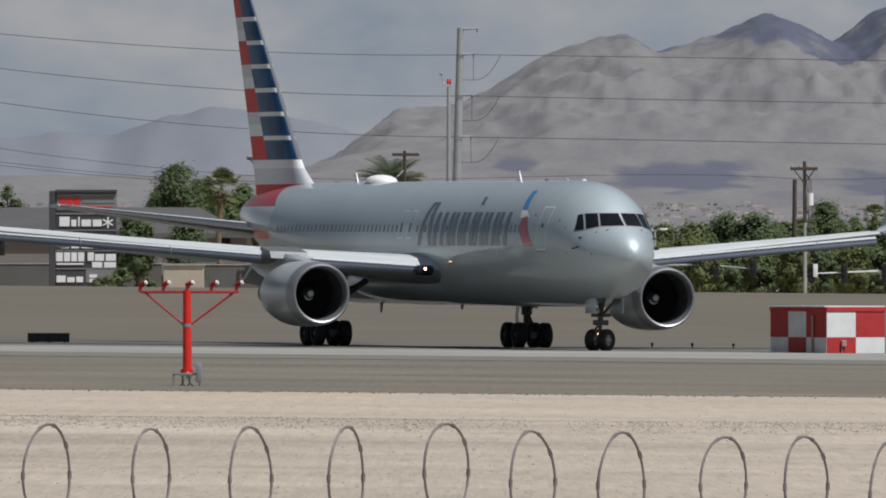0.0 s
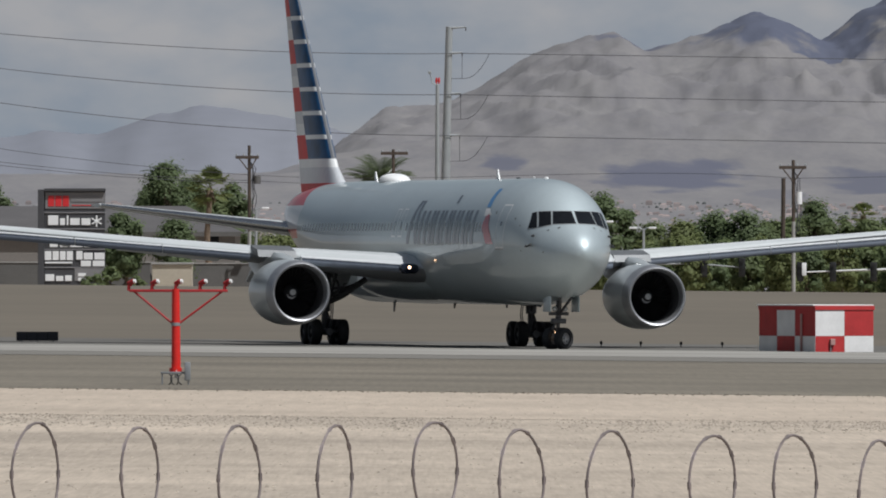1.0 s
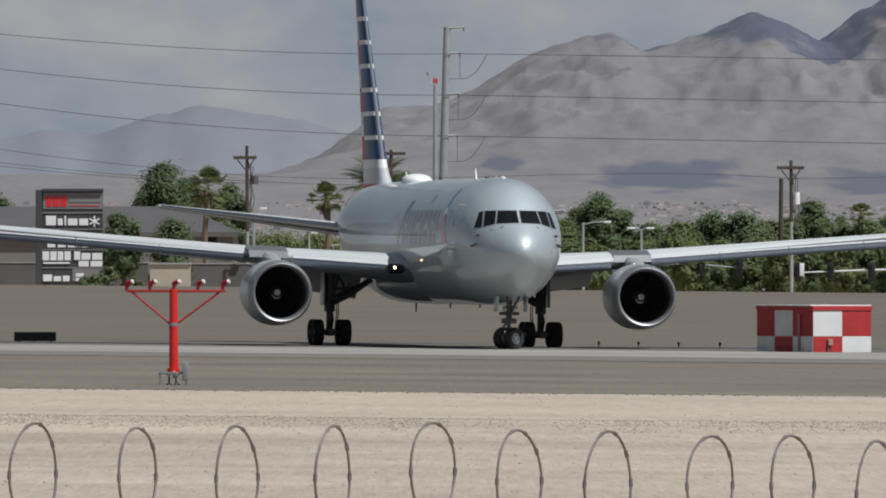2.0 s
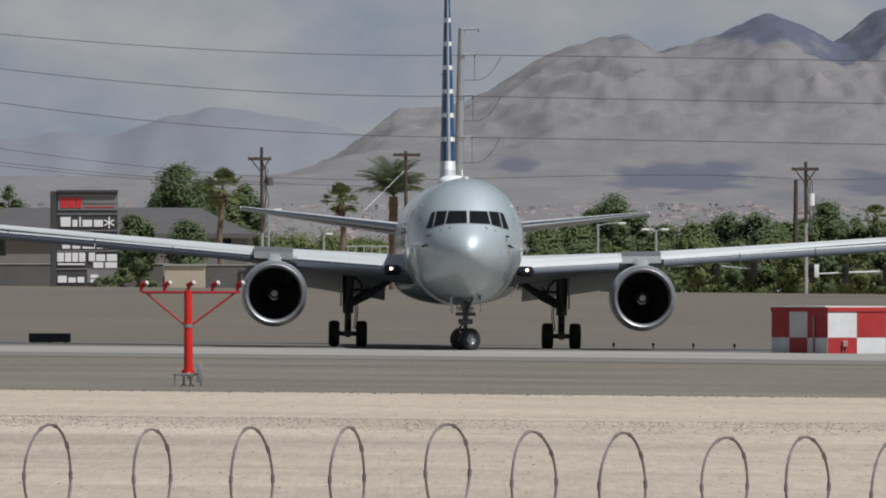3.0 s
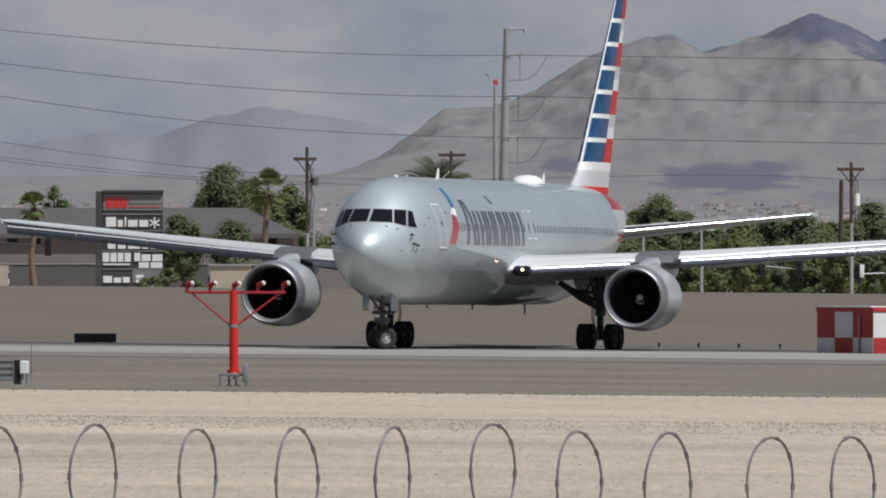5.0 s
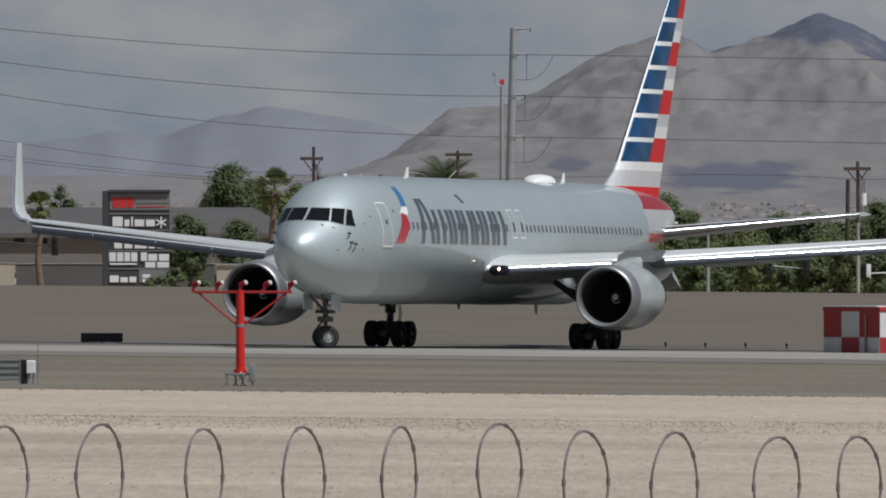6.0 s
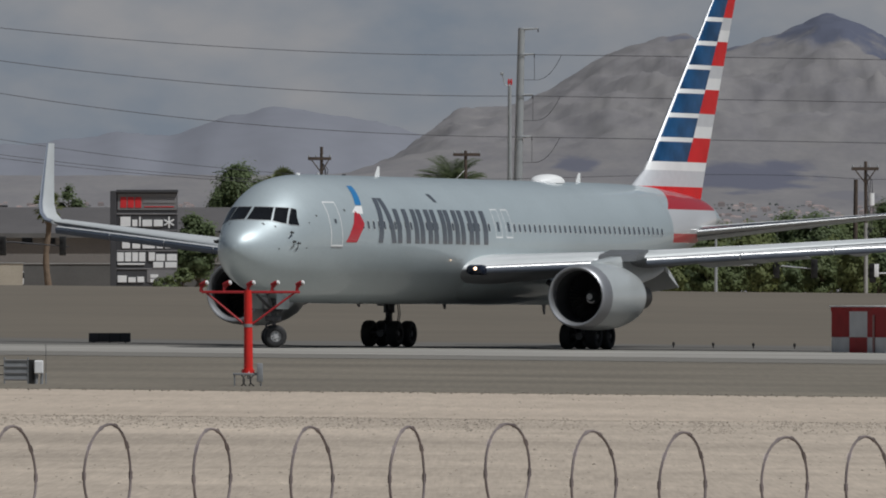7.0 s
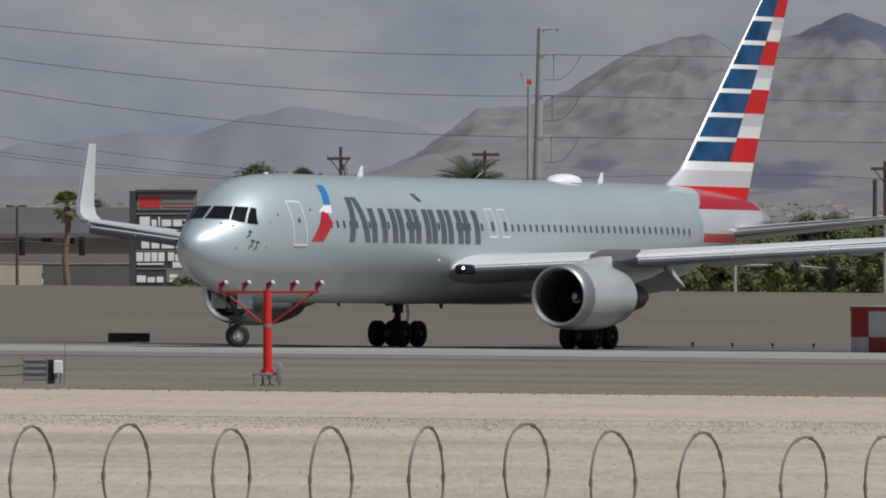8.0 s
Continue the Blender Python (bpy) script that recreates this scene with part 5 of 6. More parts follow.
wall_run("boundary_wall", -66, 286, 1102, 4.29, DARKWALL, "dark block boundary wall with a pale coping")
wall_run("boundary_wall", -170, -68, 1085, 4.32, CREAM, "cream painted boundary wall with a pale coping")
wall_run("boundary_wall", 362, 470, 1102, 4.20, DARKWALL, "dark block boundary wall with a pale coping")
wall_run("boundary_wall", 470, 920, 1190, 4.90, STUCCO, "low brown wall across the road", cap=False)
STEEL_PALE = mat("dull_pale_rail_paint", (0.36, 0.37, 0.36), 0.6, vary=0.15)
railing = thing("road_railing", "white painted metal railing along the road", "railing")
bm = bmesh.new()
box(bm, -8.90, -0.68, 1180, 1180.08, 5.90, 6.02)
part("top_rail", bm, STEEL_PALE, railing, smooth=False)
for k in range(13):
    bm = bmesh.new()
    px = -8.90 + k * 0.68
    tube(bm, [(px, 1180.04, gz(px, 1180) - 0.1), (px, 1180.04, 5.94)], 0.05, 6)
    part("post", bm, STEEL_PALE, railing)


def kiosk():
    """Small cream utility building with a flat roof."""
    y = 1083
    root = thing("utility_building", "small cream utility building with a flat roof", "building")
    bm = bmesh.new()
    box(bm, -21.96, -18.81, y, y + 3, 1.0, 4.14, 0.03)
    part("wall", bm, CREAM, root, smooth=False)
    bm = bmesh.new()
    box(bm, -22.05, -18.72, y - 0.15, y + 3.1, 4.14, 4.31, 0.03)
    part("roof", bm, COPING, root, smooth=False)


kiosk()

CARWHITE = mat("white_car_paint", (0.70, 0.70, 0.70), 0.3, vary=0.05, coat=0.6)
CARDARK = mat("dark_car_paint", (0.03, 0.03, 0.035), 0.3, vary=0.1, coat=0.6)


def parked_car(u, y, material, label):
    """A parked estate car seen side-on: rounded body, glazed cabin, wheels."""
    x = east(u, y)
    root = thing("parked_car", label, "car", Matrix.Translation((x, y, gz(x, y))), "parked cars")
    prof = [(-2.2, 0.35), (-2.25, 0.75), (-2.1, 0.95), (-1.1, 1.02), (-0.4, 1.02), (2.0, 1.0), (2.2, 0.7), (2.2, 0.35)]
    bm = bmesh.new()
    loft(bm, [[(a, s * 0.85 * k, z) for a, z in prof] for s, k in ((-1, 0.96), (-1, 1.0), (1, 1.0), (1, 0.96))])
    part("body", bm, material, root)
    bm = bmesh.new()
    loft(bm, [[(-1.15, -0.78, 1.0), (1.95, -0.78, 1.0), (1.95, 0.78, 1.0), (-1.15, 0.78, 1.0)],
              [(-0.45, -0.62, 1.48), (1.65, -0.62, 1.48), (1.65, 0.62, 1.48), (-0.45, 0.62, 1.48)]])
    part("window_band", bm, GLASS, root, smooth=False)
    bm = bmesh.new()
    box(bm, -0.5, 1.7, -0.63, 0.63, 1.46, 1.55, 0.03)
    part("roof", bm, material, root)
    for a in (-1.4, 1.4):
        for b in (-0.78, 0.78):
            bm = bmesh.new()
            tube(bm, [(a, b - 0.1, 0.32), (a, b + 0.1, 0.32)], 0.32, 16)
            part("wheel", bm, TYRE, root)


parked_car(-92, 1112, CARWHITE, "white parked estate car behind the wall")
parked_car(62, 1114, CARWHITE, "white parked estate car behind the wall")
parked_car(250, 1116, CARDARK, "dark parked estate car behind the wall")


def pylon_sign():
    """Tall shop sign: a dark post, a grey header with three red bars, and panels with plain white blocks in place of names."""
    y = 1092
    root = thing("shop_sign", "tall charcoal roadside shop sign with red and white panels", "sign")
    bm = bmesh.new()
    box(bm, -31.18, -30.69, y - 0.3, y + 0.5, 1.2, 10.10, 0.04)
    part("post", bm, SIGNBODY, root, smooth=False)
    bm = bmesh.new()
    box(bm, -30.69, -25.86, y, y + 0.4, 1.6, 10.05, 0.03)
    part("panel_box", bm, SIGNBODY, root, smooth=False)
    bm = bmesh.new()
    box(bm, -30.69, -25.81, y - 0.35, y + 0.45, 9.96, 10.19, 0.03)
    part("cap", bm, SIGNBODY, root, smooth=False)
    bm = bmesh.new()
    box(bm, -30.60, -25.90, y - 0.06, y, 8.58, 9.87, 0.02)
    part("header_panel", bm, SIGNGREY, root, smooth=False)
    def block(name, u0, u1, v0, v1, material, label="plain white lettering bar", t=0.10):
        bm = bmesh.new()
        box(bm, (u0 - 784) * y / 24408, (u1 - 784) * y / 24408, y - t, y - 0.01, 2.85 + (500 - v1) * y / 24408, 2.85 + (500 - v0) * y / 24408, 0.015)
        part(name, bm, material, root, label, smooth=False)
    for u in (105, 118, 131):
        block("red_bar", u, u + 11, 349, 368, SIGNRED, "plain red header bar")
    block("header_strip", 145, 203, 350, 360, SIGNGREY, "plain grey header strip")
    block("red_strip", 147, 200, 365.5, 367, SIGNRED, "thin red header strip")
    # names become plain bars
    for u0, u1, v0, v1 in ((105, 123, 384, 401), (126, 135, 389, 401), (138, 141, 384, 401), (144, 161, 389, 401), (164, 180, 389, 401)):
        block("name_bar", u0, u1, v0, v1, SIGNWHITE)
    for a in range(3):
        bm = bmesh.new()
        cx, cz = -26.53, 7.59
        box(bm, -0.06, 0.06, -0.05, 0, -0.45, 0.45, 0.02)
        part("star_bar", bm, SIGNWHITE, root, "plain white star bar", smooth=False, m=Matrix.Translation((cx, y - 0.03 - 0.012 * a, cz)) @ Matrix.Rotation(radians(60 * a), 4, "Y"))
    for u0, u1, v0, v1 in ((108, 122, 422, 440), (126, 140, 424, 440), (144, 166, 424, 440), (169, 180, 424, 440), (184, 194, 424, 440)):
        block("name_bar", u0, u1, v0, v1, SIGNWHITE)
    for u0, u1, v0, v1 in ((99, 111, 447, 463), (113, 124, 447, 463), (126, 136, 447, 463), (138, 149, 447, 463), (100, 148, 466, 469),
                           (155, 166, 447, 462), (168, 184, 450, 462), (187, 205, 450, 462), (163, 181, 464, 474), (184, 205, 464, 474)):
        block("name_bar", u0, u1, v0, v1, SIGNWHITE)
    block("panel", 152, 205, 477, 500, SIGNGREY, "grey tenant panel", 0.05)
    for u0, u1, v0, v1 in ((100, 116, 488, 500), (119, 132, 491, 500), (135, 147, 490, 500), (158, 172, 486, 492), (158, 168, 494, 500)):
        block("name_bar", u0, u1, v0, v1, SIGNWHITE)
    for v in (378, 407, 443, 475):
        block("rail", 98, 206, v, v + 2, SIGNGREY, "thin grey divider", 0.07)


pylon_sign()


# ---- poles, lamps, signals and wires ----
STEEL = mat("galvanised_steel", (0.354, 0.370, 0.377), 0.55, 0.3, vary=0.1, scale=1.2, fine=10)
WOOD = mat("weathered_pole_wood", (0.075, 0.055, 0.043), 0.9, vary=0.3, scale=1.5, fine=12, bump=0.3)
PALEWOOD = mat("pale_pole_cover", (0.323, 0.316, 0.300), 0.8, vary=0.15, scale=2)
WIRE = mat("dark_wire", (0.05, 0.05, 0.055), 0.7, vary=0.1)
SIGNAL = mat("black_signal_housing", (0.012, 0.012, 0.012), 0.5, vary=0.2)
ORANGE = mat("amber_lens", (0.6, 0.25, 0.02), 0.3, vary=0.1)


def wood_pole(u, v_top, v_arm, u0, u1, y, braces=True, pale_from=None, box_at=None, label="weathered wooden utility pole with a crossarm"):
    s = y / 24408
    x, zt, za = (u - 784) * s, 2.85 + (500 - v_top) * s, 2.85 + (500 - v_arm) * s
    g = gz(x, y)
    root = thing("utility_pole", label, "utility pole", Matrix.Translation((x, y, g)), "utility poles")
    bm = bmesh.new()
    tube(bm, [(0, 0, -0.2), (0.02, 0, (zt - g) * 0.5), (0, 0, zt - g)], [0.17, 0.15, 0.13], 10)
    part("pole", bm, WOOD, root)
    bm = bmesh.new()
    a, b = (u0 - 784) * s - x, (u1 - 784) * s - x
    box(bm, a, b, -0.22, -0.12, za - g - 0.12, za - g + 0.12, 0.015)
    arm = part("crossarm", bm, WOOD, root, smooth=False)
    for k in range(4):
        bm = bmesh.new()
        xx = a + (b - a) * (0.04 + 0.92 * k / 3)
        tube(bm, [(xx, -0.17, za - g + 0.1), (xx, -0.17, za - g + 0.22), (xx, -0.17, za - g + 0.30)], [0.05, 0.075, 0.04], 8)
        part("insulator", bm, STEEL, arm)
    if braces:
        for e in (a * 0.75, b * 0.75):
            bm = bmesh.new()
            tube(bm, [(e, -0.17, za - g - 0.08), (0.0, -0.17, za - g - 1.15)], 0.055, 6)
            part("brace", bm, WOOD, root)
    if braces:
        bm = bmesh.new()
        box(bm, a, b, 0.12, 0.22, za - g - 0.12, za - g + 0.12, 0.015)
        part("crossarm", bm, WOOD, root, smooth=False)
        # cable bundle that hangs loosely down one side of the pole
        rnd = random.Random(int(u))
        for k in range(3):
            bm = bmesh.new()
            pts = [(0.22 + 0.13 * k + 0.12 * rnd.uniform(-1, 1), -0.14, za - g - 0.9 - 0.55 * i) for i in range(8)]
            tube(bm, [(0.05, -0.14, za - g - 0.3)] + pts + [(0.12, -0.14, pts[-1][2] - 0.5)], 0.03, 5)
            part("cable", bm, WIRE, root)
    if pale_from:
        zz = 2.85 + (500 - pale_from) * s - g
        bm = bmesh.new()
        tube(bm, [(0.02, -0.06, 0), (0.02, -0.06, zz)], 0.155, 10)
        part("pole_cover", bm, PALEWOOD, root, "pale cable cover")
    if box_at:
        bu, b0, b1, bw, mtl = box_at
        bx = (bu - 784) * s - x
        bm = bmesh.new()
        tube(bm, [(bx, -0.1, 2.85 + (500 - b1) * s - g), (bx, -0.1, 2.85 + (500 - b0) * s - g)], bw * s / 2, 12)
        tr = part("transformer", bm, mtl, root)
        bm = bmesh.new()
        tube(bm, [(0, 0, 2.85 + (500 - (b0 + b1) / 2) * s - g), (bx, -0.1, 2.85 + (500 - (b0 + b1) / 2) * s - g)], 0.06, 6)
        part("bracket", bm, STEEL, root)
    return root


wood_pole(716, 267, 274, 694, 742, 1104, braces=False)
wood_pole(461, 260, 281, 437, 478, 1108, box_at=(475, 314, 328, 13, DARKWALL), pale_from=412)
wood_pole(1424, 286, 299, 1399, 1447, 1074, pale_from=395, box_at=(1434, 342, 364, 11, SIGNWHITE))
x, y = 27.88, 1096
stub = thing("utility_pole", "short cut wooden pole stub", "utility pole", Matrix.Translation((x, y, gz(x, y))), "utility poles")
bm = bmesh.new()
tube(bm, [(0, 0, -0.2), (0.03, 0, 4), (0.08, 0, 11.02 - gz(x, y))], [0.2, 0.19, 0.17], 10)
part("pole", bm, WOOD, stub)


def monopole():
    y = 1120
    x = 0.92
    g = gz(x, y)
    root = thing("transmission_pole", "tall pale galvanised steel transmission pole with arms", "power pole", Matrix.Translation((x, y, g)))
    bm = bmesh.new()
    H = 23.50 - g
    n = 6
    tube(bm, [(0.5 * (k / n), 0, H * k / n) for k in range(n + 1)], [0.46 - 0.19 * k / n for k in range(n + 1)], 12)
    part("pole", bm, STEEL, root)
    for v, L in ((52, 1.35), (97, 1.1), (169, 1.05), (243, 1.05)):
        z = up(v, y) - g
        bm = bmesh.new()
        px = 0.5 * z / H
        tube(bm, [(px, -0.1, z), (px + L, -0.2, z + 0.06)], [0.12, 0.06], 8)
        arm = part("arm", bm, STEEL, root)
        bm = bmesh.new()
        tube(bm, [(px + L, -0.2, z + 0.05), (px + L, -0.2, z - 0.25)], 0.05, 6)
        part("insulator", bm, WIRE, arm)
        if v > 60:
            # jumper loop that hangs from the arm and swings out to the line
            bm = bmesh.new()
            pts = []
            for k in range(11):
                q = k / 10
                pts.append((px + 0.1 + 3.2 * q, -0.15, z - 2.05 + 2.0 * max(0, (q - 0.35) / 0.65) ** 2.2))
            tube(bm, pts, 0.022, 5)
            part("jumper", bm, WIRE, root)
            bm = bmesh.new()
            tube(bm, [(px + L, -0.2, z - 0.2), (px + L, -0.2, z - 2.03)], 0.02, 5)
            part("dropper", bm, WIRE, root)


monopole()
x, y = 0.46, 1112
g = gz(x, y)
mast = thing("antenna_mast", "slim grey steel mast with red lamps on top", "mast", Matrix.Translation((x, y, g)))
bm = bmesh.new()
tube(bm, [(0, 0, -0.2), (0, 0, 18.70 - g)], [0.24, 0.15], 10)
part("pole", bm, STEEL, mast)
bm = bmesh.new()
tube(bm, [(0, 0, 18.70 - g), (-0.4, 0, 18.70 - g + 0.05), (-0.5, 0, 19.25 - g), (-0.65, 0, 19.71 - g)], 0.045, 6)
part("bracket", bm, STEEL, mast)
for dx in (-0.08, 0.12):
    bm = bmesh.new()
    tube(bm, [(dx, 0, 18.75 - g), (dx, 0, 18.98 - g), (dx, 0, 19.25 - g)], [0.05, 0.10, 0.06], 8)
    part("obstruction_lamp", bm, SIGNRED, mast, "red obstruction lamp")
bm = bmesh.new()
box(bm, -0.75, -0.5, -0.12, 0.12, 19.57 - g, 19.80 - g, 0.03)
part("sensor", bm, STEEL, mast)


def wire(u_v, y0, y1, r=0.028, label="dark overhead power line", material=None):
    """A sagging line through bearings, hung between distances y0 and y1."""
    pts = []
    us = [p[0] for p in u_v]
    cf = np.polyfit(us, [p[1] for p in u_v], min(3, len(us) - 1))
    for k in range(41):
        q = k / 40
        u = us[0] + (us[-1] - us[0]) * q
        y = y0 + (y1 - y0) * q
        pts.append((east(u, y), y, 2.85 + (500 - float(np.polyval(cf, u))) * y / 24408))
    bm = bmesh.new()
    tube(bm, pts, r, 5)
    tagged(link("power_line", bm, material or WIRE), label, "power line", "overhead lines")


for l, r in (([(-200, 40), (0, 60), (200, 77), (400, 89), (835, 97)], [(835, 97), (1200, 102), (1700, 110)]),
             ([(-200, 95), (0, 121), (200, 143), (400, 158), (835, 170)], [(835, 170), (1200, 177), (1700, 185)]),
             ([(-200, 150), (0, 181), (200, 208), (400, 225), (835, 243)], [(835, 243), (1200, 249), (1700, 258)])):
    wire(l, 1100, 1120)
    wire(r, 1120, 1120)
wire([(-200, 232), (0, 263), (230, 292), (461, 312)], 1100, 1108, 0.022)
wire([(-200, 262), (0, 287), (230, 310), (461, 322)], 1100, 1108, 0.022)
wire([(-200, 268), (0, 293), (230, 315), (461, 326)], 1100, 1108, 0.022)
wire([(461, 312), (700, 318), (950, 313), (1424, 318)], 1108, 1074, 0.018)
wire([(461, 322), (590, 328), (716, 330)], 1108, 1104, 0.018)
wire([(1424, 318), (1560, 316), (1700, 312)], 1074, 1074, 0.018)
wire([(640, 375), (716, 300)], 1100, 1104, 0.016, "pale guy wire of a utility pole", SIGNWHITE)


def street_lamp(u, v, y, arms, dark=False, label="pale street lamp post with cobra heads"):
    s = y / 24408
    x = (u - 784) * s
    g = gz(x, y)
    z = 2.85 + (500 - v) * s - g
    root = thing("street_lamp", label, "street lamp", Matrix.Translation((x, y, g)), "street lamps")
    m = WIRE if dark else STEEL
    bm = bmesh.new()
    tube(bm, [(0, 0, -0.1), (0, 0, z)], [0.13, 0.09], 8)
    part("post", bm, m, root)
    for a in arms:
        bm = bmesh.new()
        tube(bm, [(0, 0, z - 0.15), (a * s * 0.5, 0, z + 0.02), (a * s, 0, z + 0.06)], 0.05, 6)
        arm = part("arm", bm, m, root)
        bm = bmesh.new()
        d = 1 if a > 0 else -1
        box(bm, min(a * s, a * s + d * 0.6), max(a * s, a * s + d * 0.6), -0.16, 0.16, z - 0.04, z + 0.13, 0.05)
        part("lamp_head", bm, m if dark else SIGNWHITE, arm)


street_lamp(1159, 407, 1072, [-12, 9])
street_lamp(1056, 396, 1074, [36])
street_lamp(-112, 366, 1076, [-6, 4], True, "dark post with a shoebox lamp head")
street_lamp(473, 372, 1100, [10], False)
street_lamp(571, 415, 1150, [3], False)


def signal_head(parent, x, z, lit=False, back=True):
    bm = bmesh.new()
    box(bm, x - 0.26, x + 0.26, -0.30, -0.05, z - 0.75, z + 0.75, 0.04)
    h = part("signal_head", bm, SIGNAL, parent, "black traffic signal housing")
    for k, mtl in enumerate((SIGNRED, ORANGE, SIGNAL)):
        bm = bmesh.new()
        tube(bm, [(x, -0.28, z + 0.48 - 0.48 * k), (x, -0.40, z + 0.48 - 0.48 * k)], 0.14, 10)
        part("visor", bm, SIGNAL, h)


def mast_arm(u_post, u_end, v, y, heads, plate=None, arm_mat=None, label="pale traffic signal mast arm with black signal heads"):
    s = y / 24408
    x = (u_post - 784) * s
    g = gz(x, y)
    z = 2.85 + (500 - v) * s - g
    root = thing("traffic_signal", label, "traffic light", Matrix.Translation((x, y, g)), "traffic signals")
    bm = bmesh.new()
    tube(bm, [(0, 0, -0.1), (0, 0, z + 0.3)], [0.16, 0.12], 10)
    part("post", bm, STEEL, root)
    bm = bmesh.new()
    L = (u_end - u_post) * s
    tube(bm, [(0, 0, z), (L * 0.5, 0, z + (-0.12 if v > 476 else 0.05)), (L, 0, z - 0.3)], [0.09, 0.07, 0.045], 8)
    part("arm", bm, arm_mat or SIGNWHITE, root, "traffic signal arm")
    for u in heads:
        signal_head(root, (u - u_post) * s, z - 0.25)
    if plate:
        bm = bmesh.new()
        px = (plate - u_post) * s
        box(bm, px - 0.17, px + 0.17, -0.46, -0.43, z - 0.55, z + 0.45, 0.01)
        part("plate", bm, SIGNWHITE, root, "small white road sign plate")


mast_arm(1640, 1430, 478, 1070, [1436, 1494, 1566], 1443)
mast_arm(1160, 1340, 470, 1078, [1266, 1333], None, STEEL)
mast_arm(-180, 14, 430, 1078, [-103, 3], None, WIRE, "traffic signal arm with dark signal heads")


# ---- things on the airfield ----
SAFETYRED = mat("faded_red_paint", (0.430, 0.031, 0.032), 0.55, vary=0.18, scale=1.5, fine=14)
DULLWHITE = mat("dusty_white_paint", (0.74, 0.73, 0.72), 0.6, vary=0.1, scale=1.2, fine=12)
BARRED = mat("dark_red_paint", (0.38, 0.02, 0.025), 0.5, vary=0.15, scale=4)
BRIGHTRED = mat("approach_light_red_paint", (0.66, 0.022, 0.016), 0.45, vary=0.1, scale=4)
BOXGREY = mat("grey_metal_box", (0.30, 0.31, 0.32), 0.5, 0.4, vary=0.15, scale=4)


def light_bar():
    """Approach light bar: a red post with two struts, a crossbar and five lamps on short stems."""
    y = 369
    x = -6.85
    g = gz(x, y)
    root = thing("approach_light_bar", "red steel approach light bar with five lamps on a post", "runway light", Matrix.Translation((x, y, g)))
    k = 369 / 24408
    zb = 2.59 - g
    bm = bmesh.new()
    tube(bm, [(0.01, 0, 0.40), (0, 0, zb + 0.05)], [0.125, 0.105], 16)
    part("post", bm, BRIGHTRED, root)
    bm = bmesh.new()
    zc = 1.69 - g
    tube(bm, [(0, 0, zc - 0.04), (0, 0, zc + 0.05)], 0.125, 16)
    part("collar", bm, BOXGREY, root, "silver clamp collar")
    bm = bmesh.new()
    tube(bm, [(0, 0, 0.36), (0, 0, 0.46)], 0.17, 16)
    part("base_collar", bm, BRIGHTRED, root)
    bm = bmesh.new()
    box(bm, -82 * k, 92 * k, -0.05, 0.05, zb - 0.035, zb + 0.035, 0.01)
    part("crossbar", bm, BARRED, root)
    for s in (-75, 84):
        bm = bmesh.new()
        tube(bm, [(s * k, 0, zb), (0.06 if s > 0 else -0.06, 0, zc)], 0.028, 8)
        part("strut", bm, BARRED, root)
    for u in (-83, -42, 0, 43, 87):
        cx = u * k
        lean = 0.14
        bm = bmesh.new()
        tube(bm, [(cx, 0, zb), (cx, 0, zb + 0.12), (cx + lean * 0.4, 0.0, zb + 0.18)], [0.05, 0.045, 0.06], 8)
        stem = part("lamp_stem", bm, BARRED, root)
        bm = bmesh.new()
        tube(bm, [(cx - 0.02, 0.05, zb + 0.19), (cx + lean * 0.6, -0.03, zb + 0.235), (cx + lean, -0.06, zb + 0.25)], [0.05, 0.065, 0.072], 10)
        lamp = part("lamp", bm, BARRED, root, "red lamp holder with a pale lens")
        bm = bmesh.new()
        tube(bm, [(cx + lean, -0.06, zb + 0.25), (cx + lean + 0.045, -0.075, zb + 0.26)], [0.066, 0.055], 10)
        part("lens", bm, DULLWHITE, lamp, "pale glass lens")
    # ground frame, cables and a junction box
    bm = bmesh.new()
    box(bm, -0.40, 0.38, -0.22, 0.22, 0.30, 0.36, 0.01)
    part("base_plate", bm, BOXGREY, root)
    for a, b in ((-0.36, -0.18), (-0.36, 0.18), (0.34, -0.18), (0.34, 0.18)):
        bm = bmesh.new()
        tube(bm, [(a, b, -0.05), (a, b, 0.32)], 0.022, 6)
        part("leg", bm, BOXGREY, root)
    bm = bmesh.new()
    box(bm, 0.24, 0.40, -0.30, -0.14, 0.12, 0.62, 0.02)
    part("junction_box", bm, BOXGREY, root, "grey metal junction box")
    for q in range(4):
        bm = bmesh.new()
        s, bow = -0.17 + 0.11 * q, (0.10, -0.09, 0.05, -0.12)[q]
        tube(bm, [(s + bow * math.sin(math.pi * i / 7) - 0.04 * i / 7 * (1 if bow > 0 else -1), -0.2 - 0.07 * math.sin(math.pi * i / 7), 0.31 - 0.047 * i) for i in range(8)], 0.016, 6)
        part("cable", bm, TYRE, root)
    bm = bmesh.new()
    tube(bm, [(0.02, -0.12, 0.2), (0.02, -0.12, 0.4)], 0.05, 8)
    part("cable_gland", bm, DULLWHITE, root)


light_bar()


